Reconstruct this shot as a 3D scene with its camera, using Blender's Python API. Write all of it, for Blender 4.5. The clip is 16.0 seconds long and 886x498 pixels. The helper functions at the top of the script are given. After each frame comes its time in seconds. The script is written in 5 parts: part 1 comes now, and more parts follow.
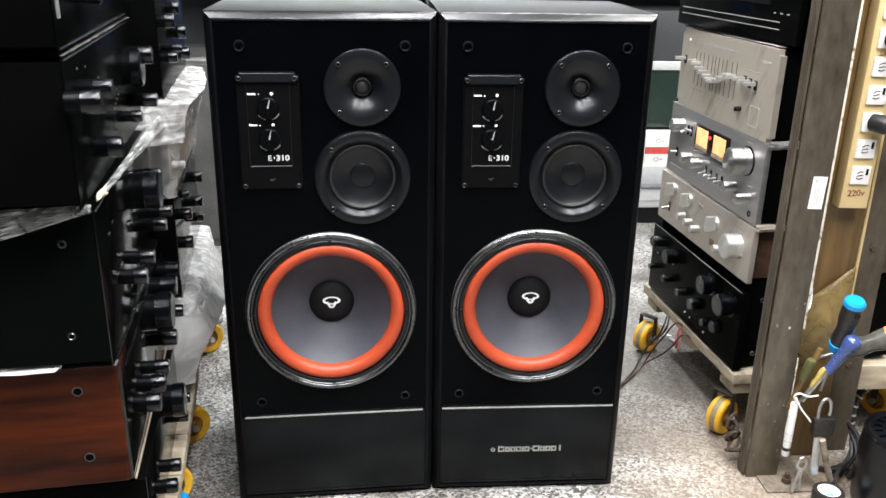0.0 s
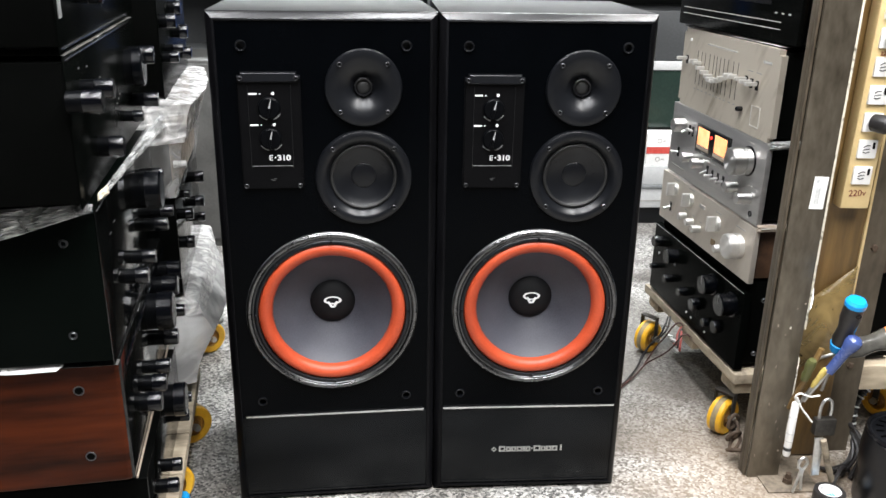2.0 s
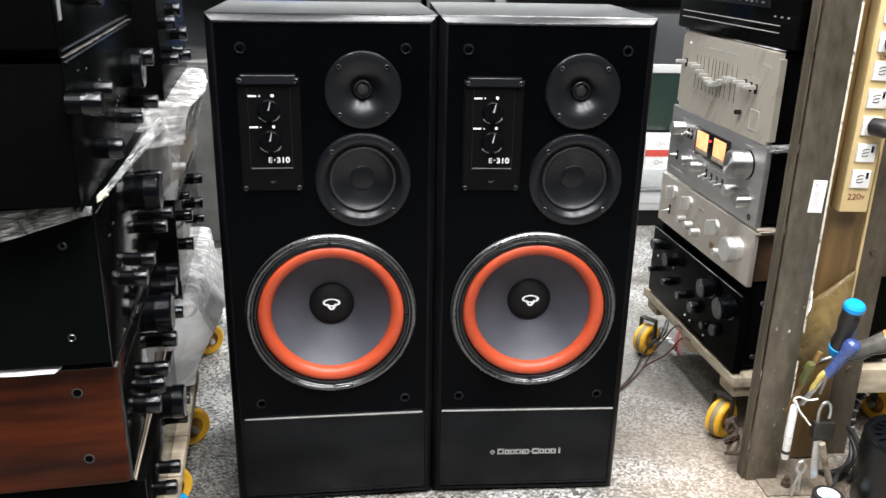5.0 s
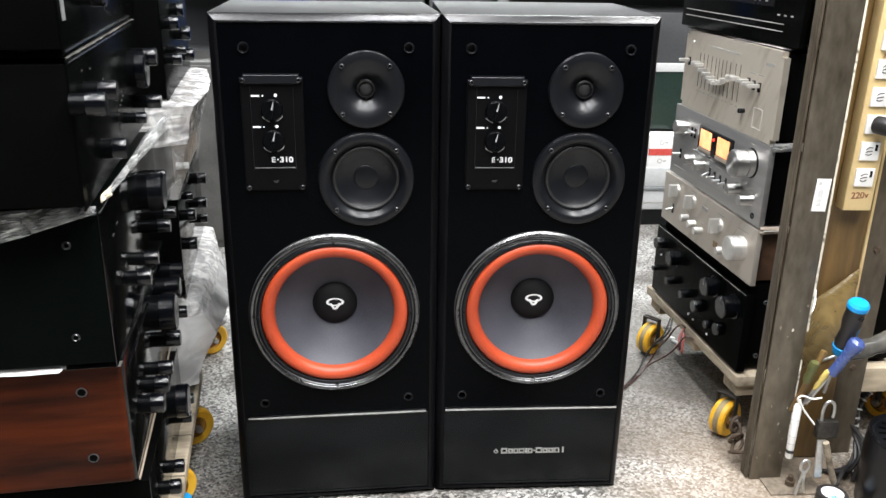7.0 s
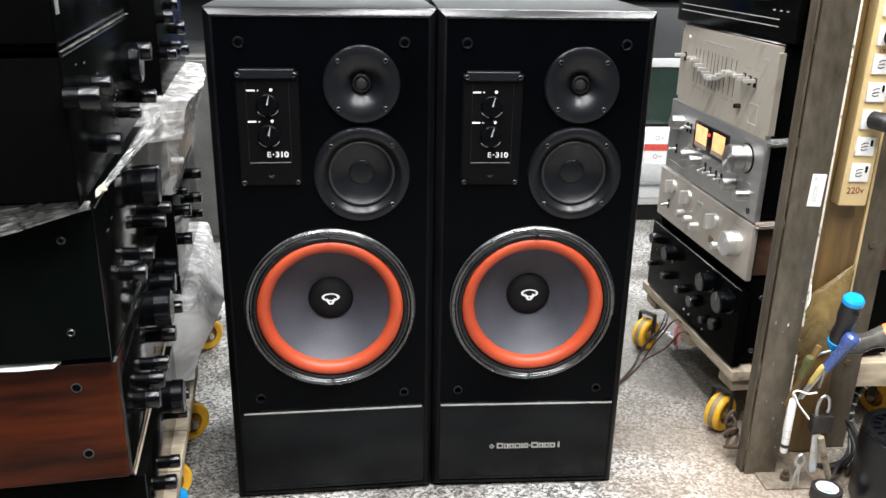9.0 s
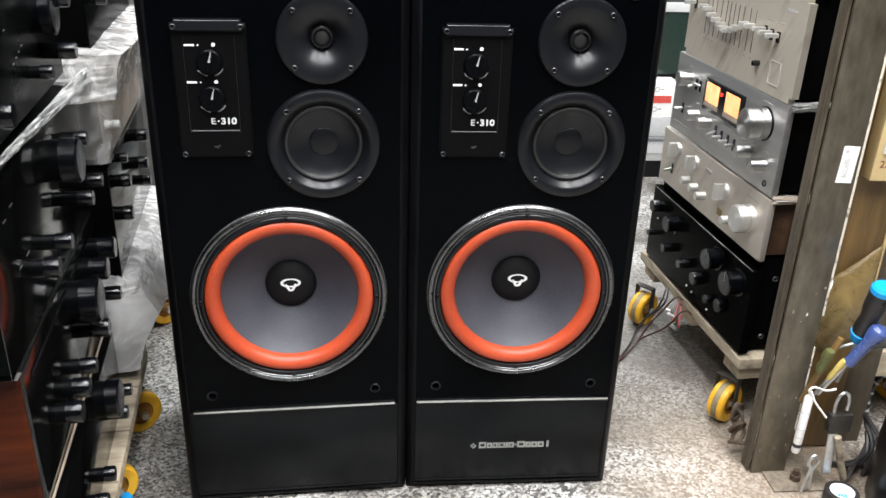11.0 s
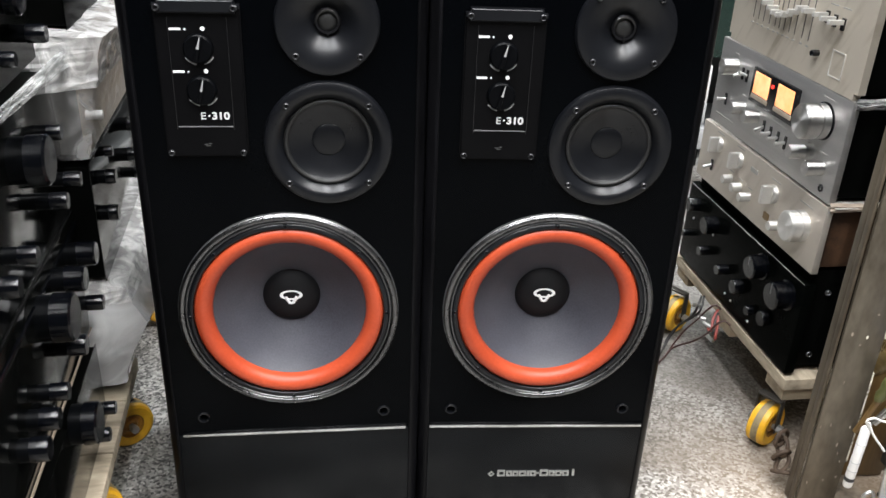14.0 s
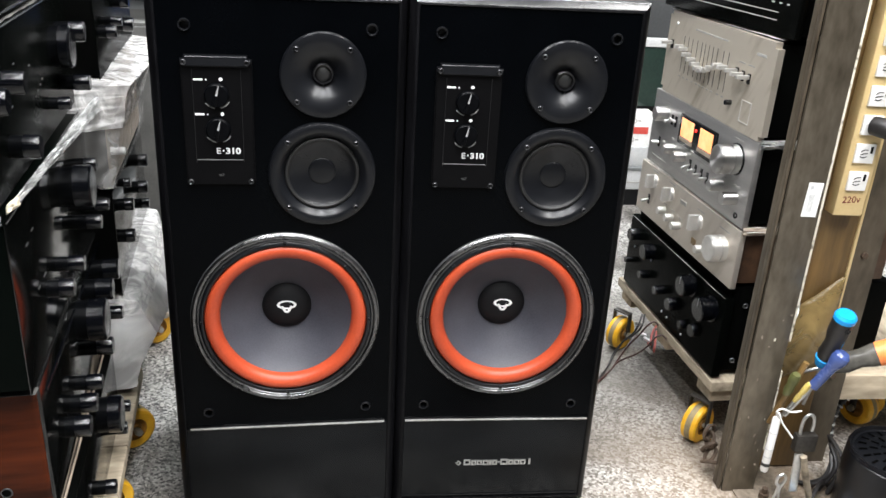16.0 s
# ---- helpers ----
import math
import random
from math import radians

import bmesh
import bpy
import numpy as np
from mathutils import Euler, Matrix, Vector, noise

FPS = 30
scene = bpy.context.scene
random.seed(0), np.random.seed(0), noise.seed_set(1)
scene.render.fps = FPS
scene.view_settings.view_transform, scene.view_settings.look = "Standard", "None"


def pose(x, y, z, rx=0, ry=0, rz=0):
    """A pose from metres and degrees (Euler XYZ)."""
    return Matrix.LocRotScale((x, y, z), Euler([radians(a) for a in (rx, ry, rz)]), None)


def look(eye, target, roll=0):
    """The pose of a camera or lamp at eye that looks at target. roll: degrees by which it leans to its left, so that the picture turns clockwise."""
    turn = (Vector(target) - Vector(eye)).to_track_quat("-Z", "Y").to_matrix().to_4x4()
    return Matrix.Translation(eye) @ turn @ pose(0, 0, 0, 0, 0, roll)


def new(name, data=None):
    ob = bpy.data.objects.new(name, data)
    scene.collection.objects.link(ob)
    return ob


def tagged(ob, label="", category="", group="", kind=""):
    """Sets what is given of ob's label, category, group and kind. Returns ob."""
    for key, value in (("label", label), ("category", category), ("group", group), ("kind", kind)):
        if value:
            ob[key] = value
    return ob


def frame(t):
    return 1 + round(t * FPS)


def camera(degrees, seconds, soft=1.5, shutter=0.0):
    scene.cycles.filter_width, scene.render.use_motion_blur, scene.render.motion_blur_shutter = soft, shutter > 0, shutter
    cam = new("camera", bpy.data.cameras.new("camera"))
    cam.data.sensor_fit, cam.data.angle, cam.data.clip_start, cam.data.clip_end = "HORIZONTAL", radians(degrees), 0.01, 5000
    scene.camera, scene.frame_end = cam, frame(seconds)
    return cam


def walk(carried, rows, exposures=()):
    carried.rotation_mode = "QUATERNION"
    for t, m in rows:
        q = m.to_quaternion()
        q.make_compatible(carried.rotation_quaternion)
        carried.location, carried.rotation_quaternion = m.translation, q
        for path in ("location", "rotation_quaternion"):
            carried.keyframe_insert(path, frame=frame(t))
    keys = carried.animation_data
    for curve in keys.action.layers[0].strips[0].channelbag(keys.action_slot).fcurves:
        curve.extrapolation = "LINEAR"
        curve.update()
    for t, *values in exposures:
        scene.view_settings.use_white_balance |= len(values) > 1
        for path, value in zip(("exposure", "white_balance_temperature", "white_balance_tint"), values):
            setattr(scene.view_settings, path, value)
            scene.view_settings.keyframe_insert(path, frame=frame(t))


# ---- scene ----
# camera and its walk
cam = camera(55.5, 16.0)
PATH = [
    (0, (-0.085, -0.095, 0.983), (0.049, 1.779, 0.297), 1.0),
    (0.5, (-0.084, -0.095, 0.985), (0.048, 1.779, 0.298), 0.9),
    (1, (-0.083, -0.096, 0.983), (0.047, 1.778, 0.296), 0.9),
    (1.5, (-0.085, -0.095, 0.982), (0.049, 1.778, 0.294), 1.0),
    (2, (-0.084, -0.096, 0.983), (0.046, 1.778, 0.297), 1.0),
    (2.5, (-0.083, -0.097, 0.983), (0.048, 1.777, 0.297), 1.0),
    (3, (-0.085, -0.097, 0.982), (0.047, 1.778, 0.296), 0.8),
    (3.5, (-0.084, -0.096, 0.983), (0.048, 1.777, 0.294), 0.9),
    (4, (-0.085, -0.095, 0.984), (0.051, 1.779, 0.299), 1.1),
    (6.5, (-0.084, -0.097, 0.984), (0.043, 1.78, 0.303), 1.1),
    (7, (-0.085, -0.096, 0.984), (0.041, 1.779, 0.301), 1.0),
    (7.5, (-0.084, -0.098, 0.985), (0.045, 1.778, 0.305), 1.1),
    (8, (-0.083, -0.097, 0.984), (0.048, 1.778, 0.3), 1.1),
    (8.5, (-0.083, -0.097, 0.983), (0.047, 1.776, 0.296), 1.1),
    (9, (-0.085, -0.095, 0.983), (0.051, 1.776, 0.29), 1.1),
    (9.5, (-0.084, -0.093, 0.982), (0.056, 1.775, 0.283), 1.1),
    (9.7, (-0.081, -0.089, 0.979), (0.051, 1.774, 0.263), 0.6),
    (11.8, (-0.044, 0.22, 0.971), (0.126, 2.016, 0.107), 2.6),
    (12, (-0.046, 0.234, 0.968), (0.108, 2.028, 0.097), 2.6),
    (12.5, (-0.044, 0.258, 0.962), (0.084, 2.05, 0.084), 2.2),
    (13, (-0.044, 0.261, 0.961), (0.084, 2.055, 0.087), 2.4),
    (13.5, (-0.045, 0.257, 0.962), (0.084, 2.051, 0.086), 2.3),
    (14, (-0.047, 0.249, 0.962), (0.08, 2.041, 0.084), 2.3),
    (14.5, (-0.053, 0.239, 0.966), (0.077, 2.032, 0.089), 2.6),
    (15, (-0.062, 0.188, 0.983), (0.079, 1.991, 0.128), 2.6),
    (15.5, (-0.075, 0.1, 1.0), (0.121, 1.912, 0.177), 3.2),
    (16, (-0.079, 0.042, 1.007), (0.137, 1.874, 0.234), 3.2),
]
walk(cam, [(t, look(eye, target, roll)) for t, eye, target, roll in PATH],
     [(0, 0.17), (9.5, 0.17), (12, 0.09), (14.5, 0.06), (15.5, 0.12), (16, 0.14)])

# ---- world, lamps, exposure ----
world = bpy.data.worlds.new("world")
scene.world = world
world.use_nodes = True
world.node_tree.nodes["Background"].inputs[0].default_value = (0.6, 0.7, 0.8, 1)
world.node_tree.nodes["Background"].inputs[1].default_value = 0.004


def lamp(name, m, sx, sy, watts, colour, spread=180):
    data = bpy.data.lights.new(name, "AREA")
    data.shape, data.size, data.size_y, data.energy, data.color = "RECTANGLE", sx, sy, watts, colour
    data.spread = radians(spread)
    ob = new(name, data)
    ob.matrix_world = m
    return ob


# runs of fluorescent battens over both sides of the aisle and down its middle, and two across it further back
lamp("fluorescent_light", pose(-0.70, 0.40, 2.45, 0, 0, 90), 2.2, 0.20, 78, (0.965, 0.975, 1.0))
lamp("fluorescent_light", pose(0.05, 0.55, 2.45, 0, 0, 90), 2.0, 0.20, 72, (0.965, 0.975, 1.0))
lamp("fluorescent_light", pose(0.85, 0.45, 2.45, 0, 0, 90), 2.2, 0.20, 96, (0.985, 0.98, 0.975))
lamp("fluorescent_light", pose(0.72, 2.30, 2.45, 0, 0, 0), 1.2, 0.22, 30, (0.965, 0.975, 1.0), 110)
lamp("fluorescent_light", pose(0.1, 3.85, 2.15, 0, 0, 0), 2.4, 0.22, 92, (0.95, 1.0, 1.0), 110)


# ---- materials ----
def nodes_of(name):
    m = bpy.data.materials.new(name)
    m.use_nodes = True
    return m, m.node_tree.nodes, m.node_tree.links, m.node_tree.nodes["Principled BSDF"]


def surface(name, a, b, rough=0.5, metal=0.0, scale=8.0, fine=120.0, bump=0.1, stretch=(1, 1, 1), rough_var=0.1,
            spec=0.5, ior=1.5, coat=0.0, contrast=(0.35, 0.65), fine_mix=0.35, rand=0.0):
    """Two-scale surface: slow colour change, fine grain in colour, roughness and relief."""
    m, n, l, p = nodes_of(name)
    co = n.new("ShaderNodeTexCoord")
    mp = n.new("ShaderNodeMapping")
    mp.inputs["Scale"].default_value = stretch
    l.new(co.outputs["Object"], mp.inputs[0])
    big = n.new("ShaderNodeTexNoise")
    big.inputs["Scale"].default_value, big.inputs["Detail"].default_value = scale, 5
    small = n.new("ShaderNodeTexNoise")
    small.inputs["Scale"].default_value, small.inputs["Detail"].default_value = fine, 3
    l.new(mp.outputs[0], big.inputs[0]), l.new(mp.outputs[0], small.inputs[0])
    mix = n.new("ShaderNodeMix")
    mix.data_type = "FLOAT"
    mix.inputs[0].default_value = fine_mix
    l.new(big.outputs[0], mix.inputs[2]), l.new(small.outputs[0], mix.inputs[3])
    ramp = n.new("ShaderNodeValToRGB")
    ramp.color_ramp.elements[0].position, ramp.color_ramp.elements[1].position = contrast
    ramp.color_ramp.elements[0].color, ramp.color_ramp.elements[1].color = (*a, 1), (*b, 1)
    l.new(mix.outputs[0], ramp.inputs[0])
    last = ramp.outputs[0]
    if rand:
        info = n.new("ShaderNodeObjectInfo")
        hsv = n.new("ShaderNodeHueSaturation")
        mr = n.new("ShaderNodeMapRange")
        mr.inputs[3].default_value, mr.inputs[4].default_value = 1 - rand, 1 + rand
        l.new(info.outputs["Random"], mr.inputs[0]), l.new(mr.outputs[0], hsv.inputs["Value"]), l.new(last, hsv.inputs["Color"])
        last = hsv.outputs[0]
    l.new(last, p.inputs["Base Color"])
    rr = n.new("ShaderNodeMapRange")
    rr.inputs[3].default_value, rr.inputs[4].default_value = max(rough - rough_var, 0.03), min(rough + rough_var, 1)
    l.new(mix.outputs[0], rr.inputs[0]), l.new(rr.outputs[0], p.inputs["Roughness"])
    p.inputs["Metallic"].default_value = metal
    p.inputs["Specular IOR Level"].default_value = spec
    p.inputs["Coat Weight"].default_value = coat
    p.inputs["IOR"].default_value = ior
    p.inputs["Coat Roughness"].default_value = 0.15
    if bump:
        bp = n.new("ShaderNodeBump")
        bp.inputs["Strength"].default_value, bp.inputs["Distance"].default_value = bump, 0.002
        l.new(mix.outputs[0], bp.inputs["Height"]), l.new(bp.outputs[0], p.inputs["Normal"])
    return m


def glow(name, colour, strength, colour2=None):
    m, n, l, p = nodes_of(name)
    p.inputs["Base Color"].default_value = (*colour, 1)
    co, nz, rp = n.new("ShaderNodeTexCoord"), n.new("ShaderNodeTexNoise"), n.new("ShaderNodeValToRGB")
    nz.inputs["Scale"].default_value = 45
    l.new(co.outputs["Object"], nz.inputs[0]), l.new(nz.outputs[0], rp.inputs[0])
    rp.color_ramp.elements[0].color, rp.color_ramp.elements[1].color = (*colour, 1), (*(colour2 or colour), 1)
    rp.color_ramp.elements[0].position, rp.color_ramp.elements[1].position = 0.35, 0.65
    l.new(rp.outputs[0], p.inputs["Emission Color"])
    p.inputs["Emission Strength"].default_value = strength
    return m


def terrazzo():
    m, n, l, p = nodes_of("speckled_floor")
    co = n.new("ShaderNodeTexCoord")
    vor = n.new("ShaderNodeTexVoronoi")
    vor.inputs["Scale"].default_value = 215
    l.new(co.outputs["Object"], vor.inputs["Vector"])
    chip = n.new("ShaderNodeValToRGB")
    e = chip.color_ramp.elements
    e[0].position, e[0].color = 0.0, (0.045, 0.044, 0.042, 1)
    e[1].position, e[1].color = 1.0, (0.74, 0.725, 0.69, 1)
    for pos, c in ((0.20, (0.13, 0.128, 0.122, 1)), (0.42, (0.30, 0.295, 0.28, 1)), (0.72, (0.50, 0.49, 0.465, 1))):
        x = e.new(pos)
        x.color = c
    sep = n.new("ShaderNodeSeparateColor")
    l.new(vor.outputs["Color"], sep.inputs[0]), l.new(sep.outputs[0], chip.inputs[0])
    dirt = n.new("ShaderNodeTexNoise")
    dirt.inputs["Scale"].default_value, dirt.inputs["Detail"].default_value = 4.2, 8
    l.new(co.outputs["Object"], dirt.inputs[0])
    dr = n.new("ShaderNodeValToRGB")
    dr.color_ramp.elements[0].position, dr.color_ramp.elements[1].position = 0.36, 0.62
    dr.color_ramp.elements[0].color, dr.color_ramp.elements[1].color = (0.26, 0.24, 0.22, 1), (1, 1, 1, 1)
    l.new(dirt.outputs[0], dr.inputs[0])
    mul = n.new("ShaderNodeMix")
    mul.data_type, mul.blend_type = "RGBA", "MULTIPLY"
    mul.inputs[0].default_value = 1
    l.new(chip.outputs[0], mul.inputs[6]), l.new(dr.outputs[0], mul.inputs[7])
    # oily brown dirt where the dolly and the post stand
    stain = n.new("ShaderNodeVectorMath")
    stain.operation = "DISTANCE"
    stain.inputs[1].default_value = (0.68, 1.32, 0.0)
    l.new(co.outputs["Object"], stain.inputs[0])
    edge = n.new("ShaderNodeTexNoise")
    edge.inputs["Scale"].default_value, edge.inputs["Detail"].default_value = 7, 6
    l.new(co.outputs["Object"], edge.inputs[0])
    add = n.new("ShaderNodeMath")
    add.operation = "MULTIPLY_ADD"
    add.inputs[1].default_value = 0.5
    l.new(edge.outputs[0], add.inputs[0]), l.new(stain.outputs["Value"], add.inputs[2])
    sr = n.new("ShaderNodeMapRange")
    sr.inputs[1].default_value, sr.inputs[2].default_value = 0.36, 0.70
    sr.inputs[3].default_value, sr.inputs[4].default_value = 0.62, 0.0
    l.new(add.outputs[0], sr.inputs[0])
    brown = n.new("ShaderNodeMix")
    brown.data_type = "RGBA"
    brown.inputs[7].default_value = (0.25, 0.185, 0.125, 1)
    l.new(sr.outputs[0], brown.inputs[0]), l.new(mul.outputs[2], brown.inputs[6])
    # grey trodden dirt and the stack's shade beside the dolly, both in the colour
    far = n.new("ShaderNodeVectorMath")
    far.operation = "DISTANCE"
    far.inputs[1].default_value = (0.50, 1.85, 0.0)
    l.new(co.outputs["Object"], far.inputs[0])
    add2 = n.new("ShaderNodeMath")
    add2.operation = "MULTIPLY_ADD"
    add2.inputs[1].default_value = 0.6
    l.new(edge.outputs[0], add2.inputs[0]), l.new(far.outputs["Value"], add2.inputs[2])
    sr2 = n.new("ShaderNodeMapRange")
    sr2.inputs[1].default_value, sr2.inputs[2].default_value = 0.40, 0.88
    sr2.inputs[3].default_value, sr2.inputs[4].default_value = 0.80, 0.0
    l.new(add2.outputs[0], sr2.inputs[0])
    grime_shade = n.new("ShaderNodeMix")
    grime_shade.data_type = "RGBA"
    grime_shade.inputs[7].default_value = (0.115, 0.106, 0.094, 1)
    l.new(sr2.outputs[0], grime_shade.inputs[0]), l.new(brown.outputs[2], grime_shade.inputs[6])
    l.new(grime_shade.outputs[2], p.inputs["Base Color"])
    p.inputs["Roughness"].default_value = 0.5
    bp = n.new("ShaderNodeBump")
    bp.inputs["Strength"].default_value, bp.inputs["Distance"].default_value = 0.15, 0.001
    l.new(sep.outputs[0], bp.inputs["Height"]), l.new(bp.outputs[0], p.inputs["Normal"])
    return m


def veneer(name, dark, light, rough, scale=4.0, along=0, bump=0.08, spec=0.5, ramp=(0.36, 0.64)):
    """Wood grain running along one axis."""
    m, n, l, p = nodes_of(name)
    co, mp = n.new("ShaderNodeTexCoord"), n.new("ShaderNodeMapping")
    mp.inputs["Scale"].default_value = [(0.12 if i == along else 1.0) for i in range(3)]
    l.new(co.outputs["Object"], mp.inputs[0])
    a, b = n.new("ShaderNodeTexNoise"), n.new("ShaderNodeTexNoise")
    a.inputs["Scale"].default_value, a.inputs["Detail"].default_value, a.inputs["Distortion"].default_value = scale * 4, 4, 1.2
    b.inputs["Scale"].default_value, b.inputs["Detail"].default_value = scale * 55, 3
    l.new(mp.outputs[0], a.inputs[0]), l.new(mp.outputs[0], b.inputs[0])
    mix = n.new("ShaderNodeMix")
    mix.data_type = "FLOAT"
    mix.inputs[0].default_value = 0.3
    l.new(a.outputs[0], mix.inputs[2]), l.new(b.outputs[0], mix.inputs[3])
    rp = n.new("ShaderNodeValToRGB")
    rp.color_ramp.elements[0].position, rp.color_ramp.elements[1].position = ramp
    rp.color_ramp.elements[0].color, rp.color_ramp.elements[1].color = (*dark, 1), (*light, 1)
    l.new(mix.outputs[0], rp.inputs[0]), l.new(rp.outputs[0], p.inputs["Base Color"])
    p.inputs["Specular IOR Level"].default_value = spec
    p.inputs["Roughness"].default_value = rough
    bp = n.new("ShaderNodeBump")
    bp.inputs["Strength"].default_value, bp.inputs["Distance"].default_value = bump, 0.001
    l.new(b.outputs[0], bp.inputs["Height"]), l.new(bp.outputs[0], p.inputs["Normal"])
    return m


def film_plastic(name, tint, alpha_low, alpha_high, rough=0.22, scale=17):
    """Crumpled clear wrapping film."""
    m, n, l, p = nodes_of(name)
    co, nz = n.new("ShaderNodeTexCoord"), n.new("ShaderNodeTexNoise")
    nz.inputs["Scale"].default_value, nz.inputs["Detail"].default_value, nz.inputs["Distortion"].default_value = scale, 7, 1.6
    l.new(co.outputs["Object"], nz.inputs[0])
    mr = n.new("ShaderNodeMapRange")
    mr.inputs[1].default_value, mr.inputs[2].default_value = 0.42, 0.64
    mr.inputs[3].default_value, mr.inputs[4].default_value = alpha_low, alpha_high
    l.new(nz.outputs[0], mr.inputs[0]), l.new(mr.outputs[0], p.inputs["Alpha"])
    p.inputs["Base Color"].default_value = (*tint, 1)
    p.inputs["Roughness"].default_value = rough
    bp = n.new("ShaderNodeBump")
    bp.inputs["Strength"].default_value, bp.inputs["Distance"].default_value = 0.8, 0.005
    l.new(nz.outputs[0], bp.inputs["Height"]), l.new(bp.outputs[0], p.inputs["Normal"])
    return m


def turned(mat, rough, spread=0.9):
    """Fine lathe marks round the knob's own axis spread its highlights along that axis."""
    n, l = mat.node_tree.nodes, mat.node_tree.links
    p, tan = n["Principled BSDF"], n.new("ShaderNodeTangent")
    tan.direction_type, tan.axis = "RADIAL", "Y"
    l.new(tan.outputs[0], p.inputs["Tangent"])
    for link in list(p.inputs["Roughness"].links):
        l.remove(link)
    p.inputs["Roughness"].default_value, p.inputs["Anisotropic"].default_value, p.inputs["Anisotropic Rotation"].default_value = rough, spread, 0.25
    return mat


def smeared_panel(name, clean, dirt, rough):
    """Brushed light metal with a second, darker tone across it in slanting smears."""
    m, n, l, p = nodes_of(name)
    co = n.new("ShaderNodeTexCoord")
    turn, mp = n.new("ShaderNodeMapping"), n.new("ShaderNodeMapping")
    turn.inputs["Rotation"].default_value = (0, radians(-32), 0)
    mp.inputs["Scale"].default_value = (60, 20, 7)
    l.new(co.outputs["Object"], turn.inputs[0]), l.new(turn.outputs[0], mp.inputs[0])
    smear, patch, fine = n.new("ShaderNodeTexNoise"), n.new("ShaderNodeTexNoise"), n.new("ShaderNodeTexNoise")
    smear.inputs["Scale"].default_value, smear.inputs["Detail"].default_value = 1.0, 4
    patch.inputs["Scale"].default_value, patch.inputs["Detail"].default_value = 9.0, 3
    fine.inputs["Scale"].default_value = 240
    l.new(mp.outputs[0], smear.inputs[0]), l.new(co.outputs["Object"], patch.inputs[0]), l.new(co.outputs["Object"], fine.inputs[0])
    mul = n.new("ShaderNodeMath")
    mul.operation = "MULTIPLY"
    l.new(smear.outputs[0], mul.inputs[0]), l.new(patch.outputs[0], mul.inputs[1])
    mr = n.new("ShaderNodeMapRange")
    mr.inputs[1].default_value, mr.inputs[2].default_value, mr.inputs[4].default_value = 0.27, 0.46, 0.55
    l.new(mul.outputs[0], mr.inputs[0])
    mix = n.new("ShaderNodeMix")
    mix.data_type = "RGBA"
    mix.inputs[6].default_value, mix.inputs[7].default_value = (*clean, 1), (*dirt, 1)
    l.new(mr.outputs[0], mix.inputs[0]), l.new(mix.outputs[2], p.inputs["Base Color"])
    p.inputs["Roughness"].default_value, p.inputs["Metallic"].default_value = rough, 0.6
    bp = n.new("ShaderNodeBump")
    bp.inputs["Strength"].default_value, bp.inputs["Distance"].default_value = 0.08, 0.001
    l.new(fine.outputs[0], bp.inputs["Height"]), l.new(bp.outputs[0], p.inputs["Normal"])
    return m


M_FLOOR = terrazzo()
# unseen closing surfaces: dark tones cut bounced light, the pale one feeds reflections
M_WALL = surface("dark_unseen_wall", (0.05, 0.052, 0.055), (0.085, 0.086, 0.088), 0.8, scale=2, bump=0.2)
M_WALLPALE = surface("pale_reflected_wall", (0.55, 0.56, 0.56), (0.66, 0.66, 0.655), 0.8, scale=2, bump=0.2)
M_CEIL = surface("grey_unseen_ceiling", (0.16, 0.165, 0.165), (0.22, 0.22, 0.22), 0.85, scale=2, bump=0.1)
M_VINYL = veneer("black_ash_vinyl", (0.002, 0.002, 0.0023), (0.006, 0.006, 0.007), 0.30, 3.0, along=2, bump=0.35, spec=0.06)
# lighter copies of the vinyl: light on the top and upper bevel, in colour
M_VINYL_LIT = veneer("black_ash_vinyl_lit_top", (0.012, 0.012, 0.0125), (0.038, 0.038, 0.039), 0.32, 3.0, along=0, bump=0.45, spec=0.8)
M_VINYL_LITEDGE = veneer("black_ash_vinyl_lit_edge", (0.003, 0.003, 0.0035), (0.010, 0.010, 0.011), 0.26, 3.0, along=0, bump=0.7, spec=0.35)
M_BAFFLE = surface("black_baffle_paint", (0.0005, 0.0007, 0.0010), (0.0010, 0.0013, 0.0018), 0.20, scale=6, fine=400, bump=0.06, spec=0.045, rough_var=0.04)
# the baffle black, lightened: the floor's reflection is put into the plinth's colour
M_LOWER = surface("black_plinth_floorlit", (0.0012, 0.0017, 0.0022), (0.0026, 0.0034, 0.0044), 0.26, scale=8, fine=300, bump=0.12, spec=0.19, rough_var=0.06)
M_BLKPLASTIC = surface("black_moulded_plastic", (0.003, 0.0033, 0.0042), (0.006, 0.0066, 0.0082), 0.30, spec=0.32, scale=10, fine=500, bump=0.08)
M_PLATE = surface("black_satin_plate", (0.0014, 0.0014, 0.0017), (0.0026, 0.0026, 0.003), 0.40, scale=10, fine=500, bump=0.08, spec=0.09)
M_BLKGLOSS = surface("black_glossy_plastic", (0.003, 0.003, 0.0035), (0.006, 0.006, 0.007), 0.24, scale=10, fine=300, bump=0.03)
M_RUBBER = surface("black_rubber", (0.006, 0.006, 0.006), (0.011, 0.011, 0.011), 0.5, scale=20, bump=0.05)
M_RED = surface("orange_red_foam", (0.35, 0.045, 0.015), (0.46, 0.068, 0.025), 0.42, scale=14, fine=220, bump=0.12, rough_var=0.08, spec=0.35)
M_CONE = surface("grey_paper_cone", (0.029, 0.030, 0.038), (0.072, 0.073, 0.088), 0.46, scale=9, fine=420, bump=0.15, rough_var=0.10, spec=0.30, contrast=(0.3, 0.7))
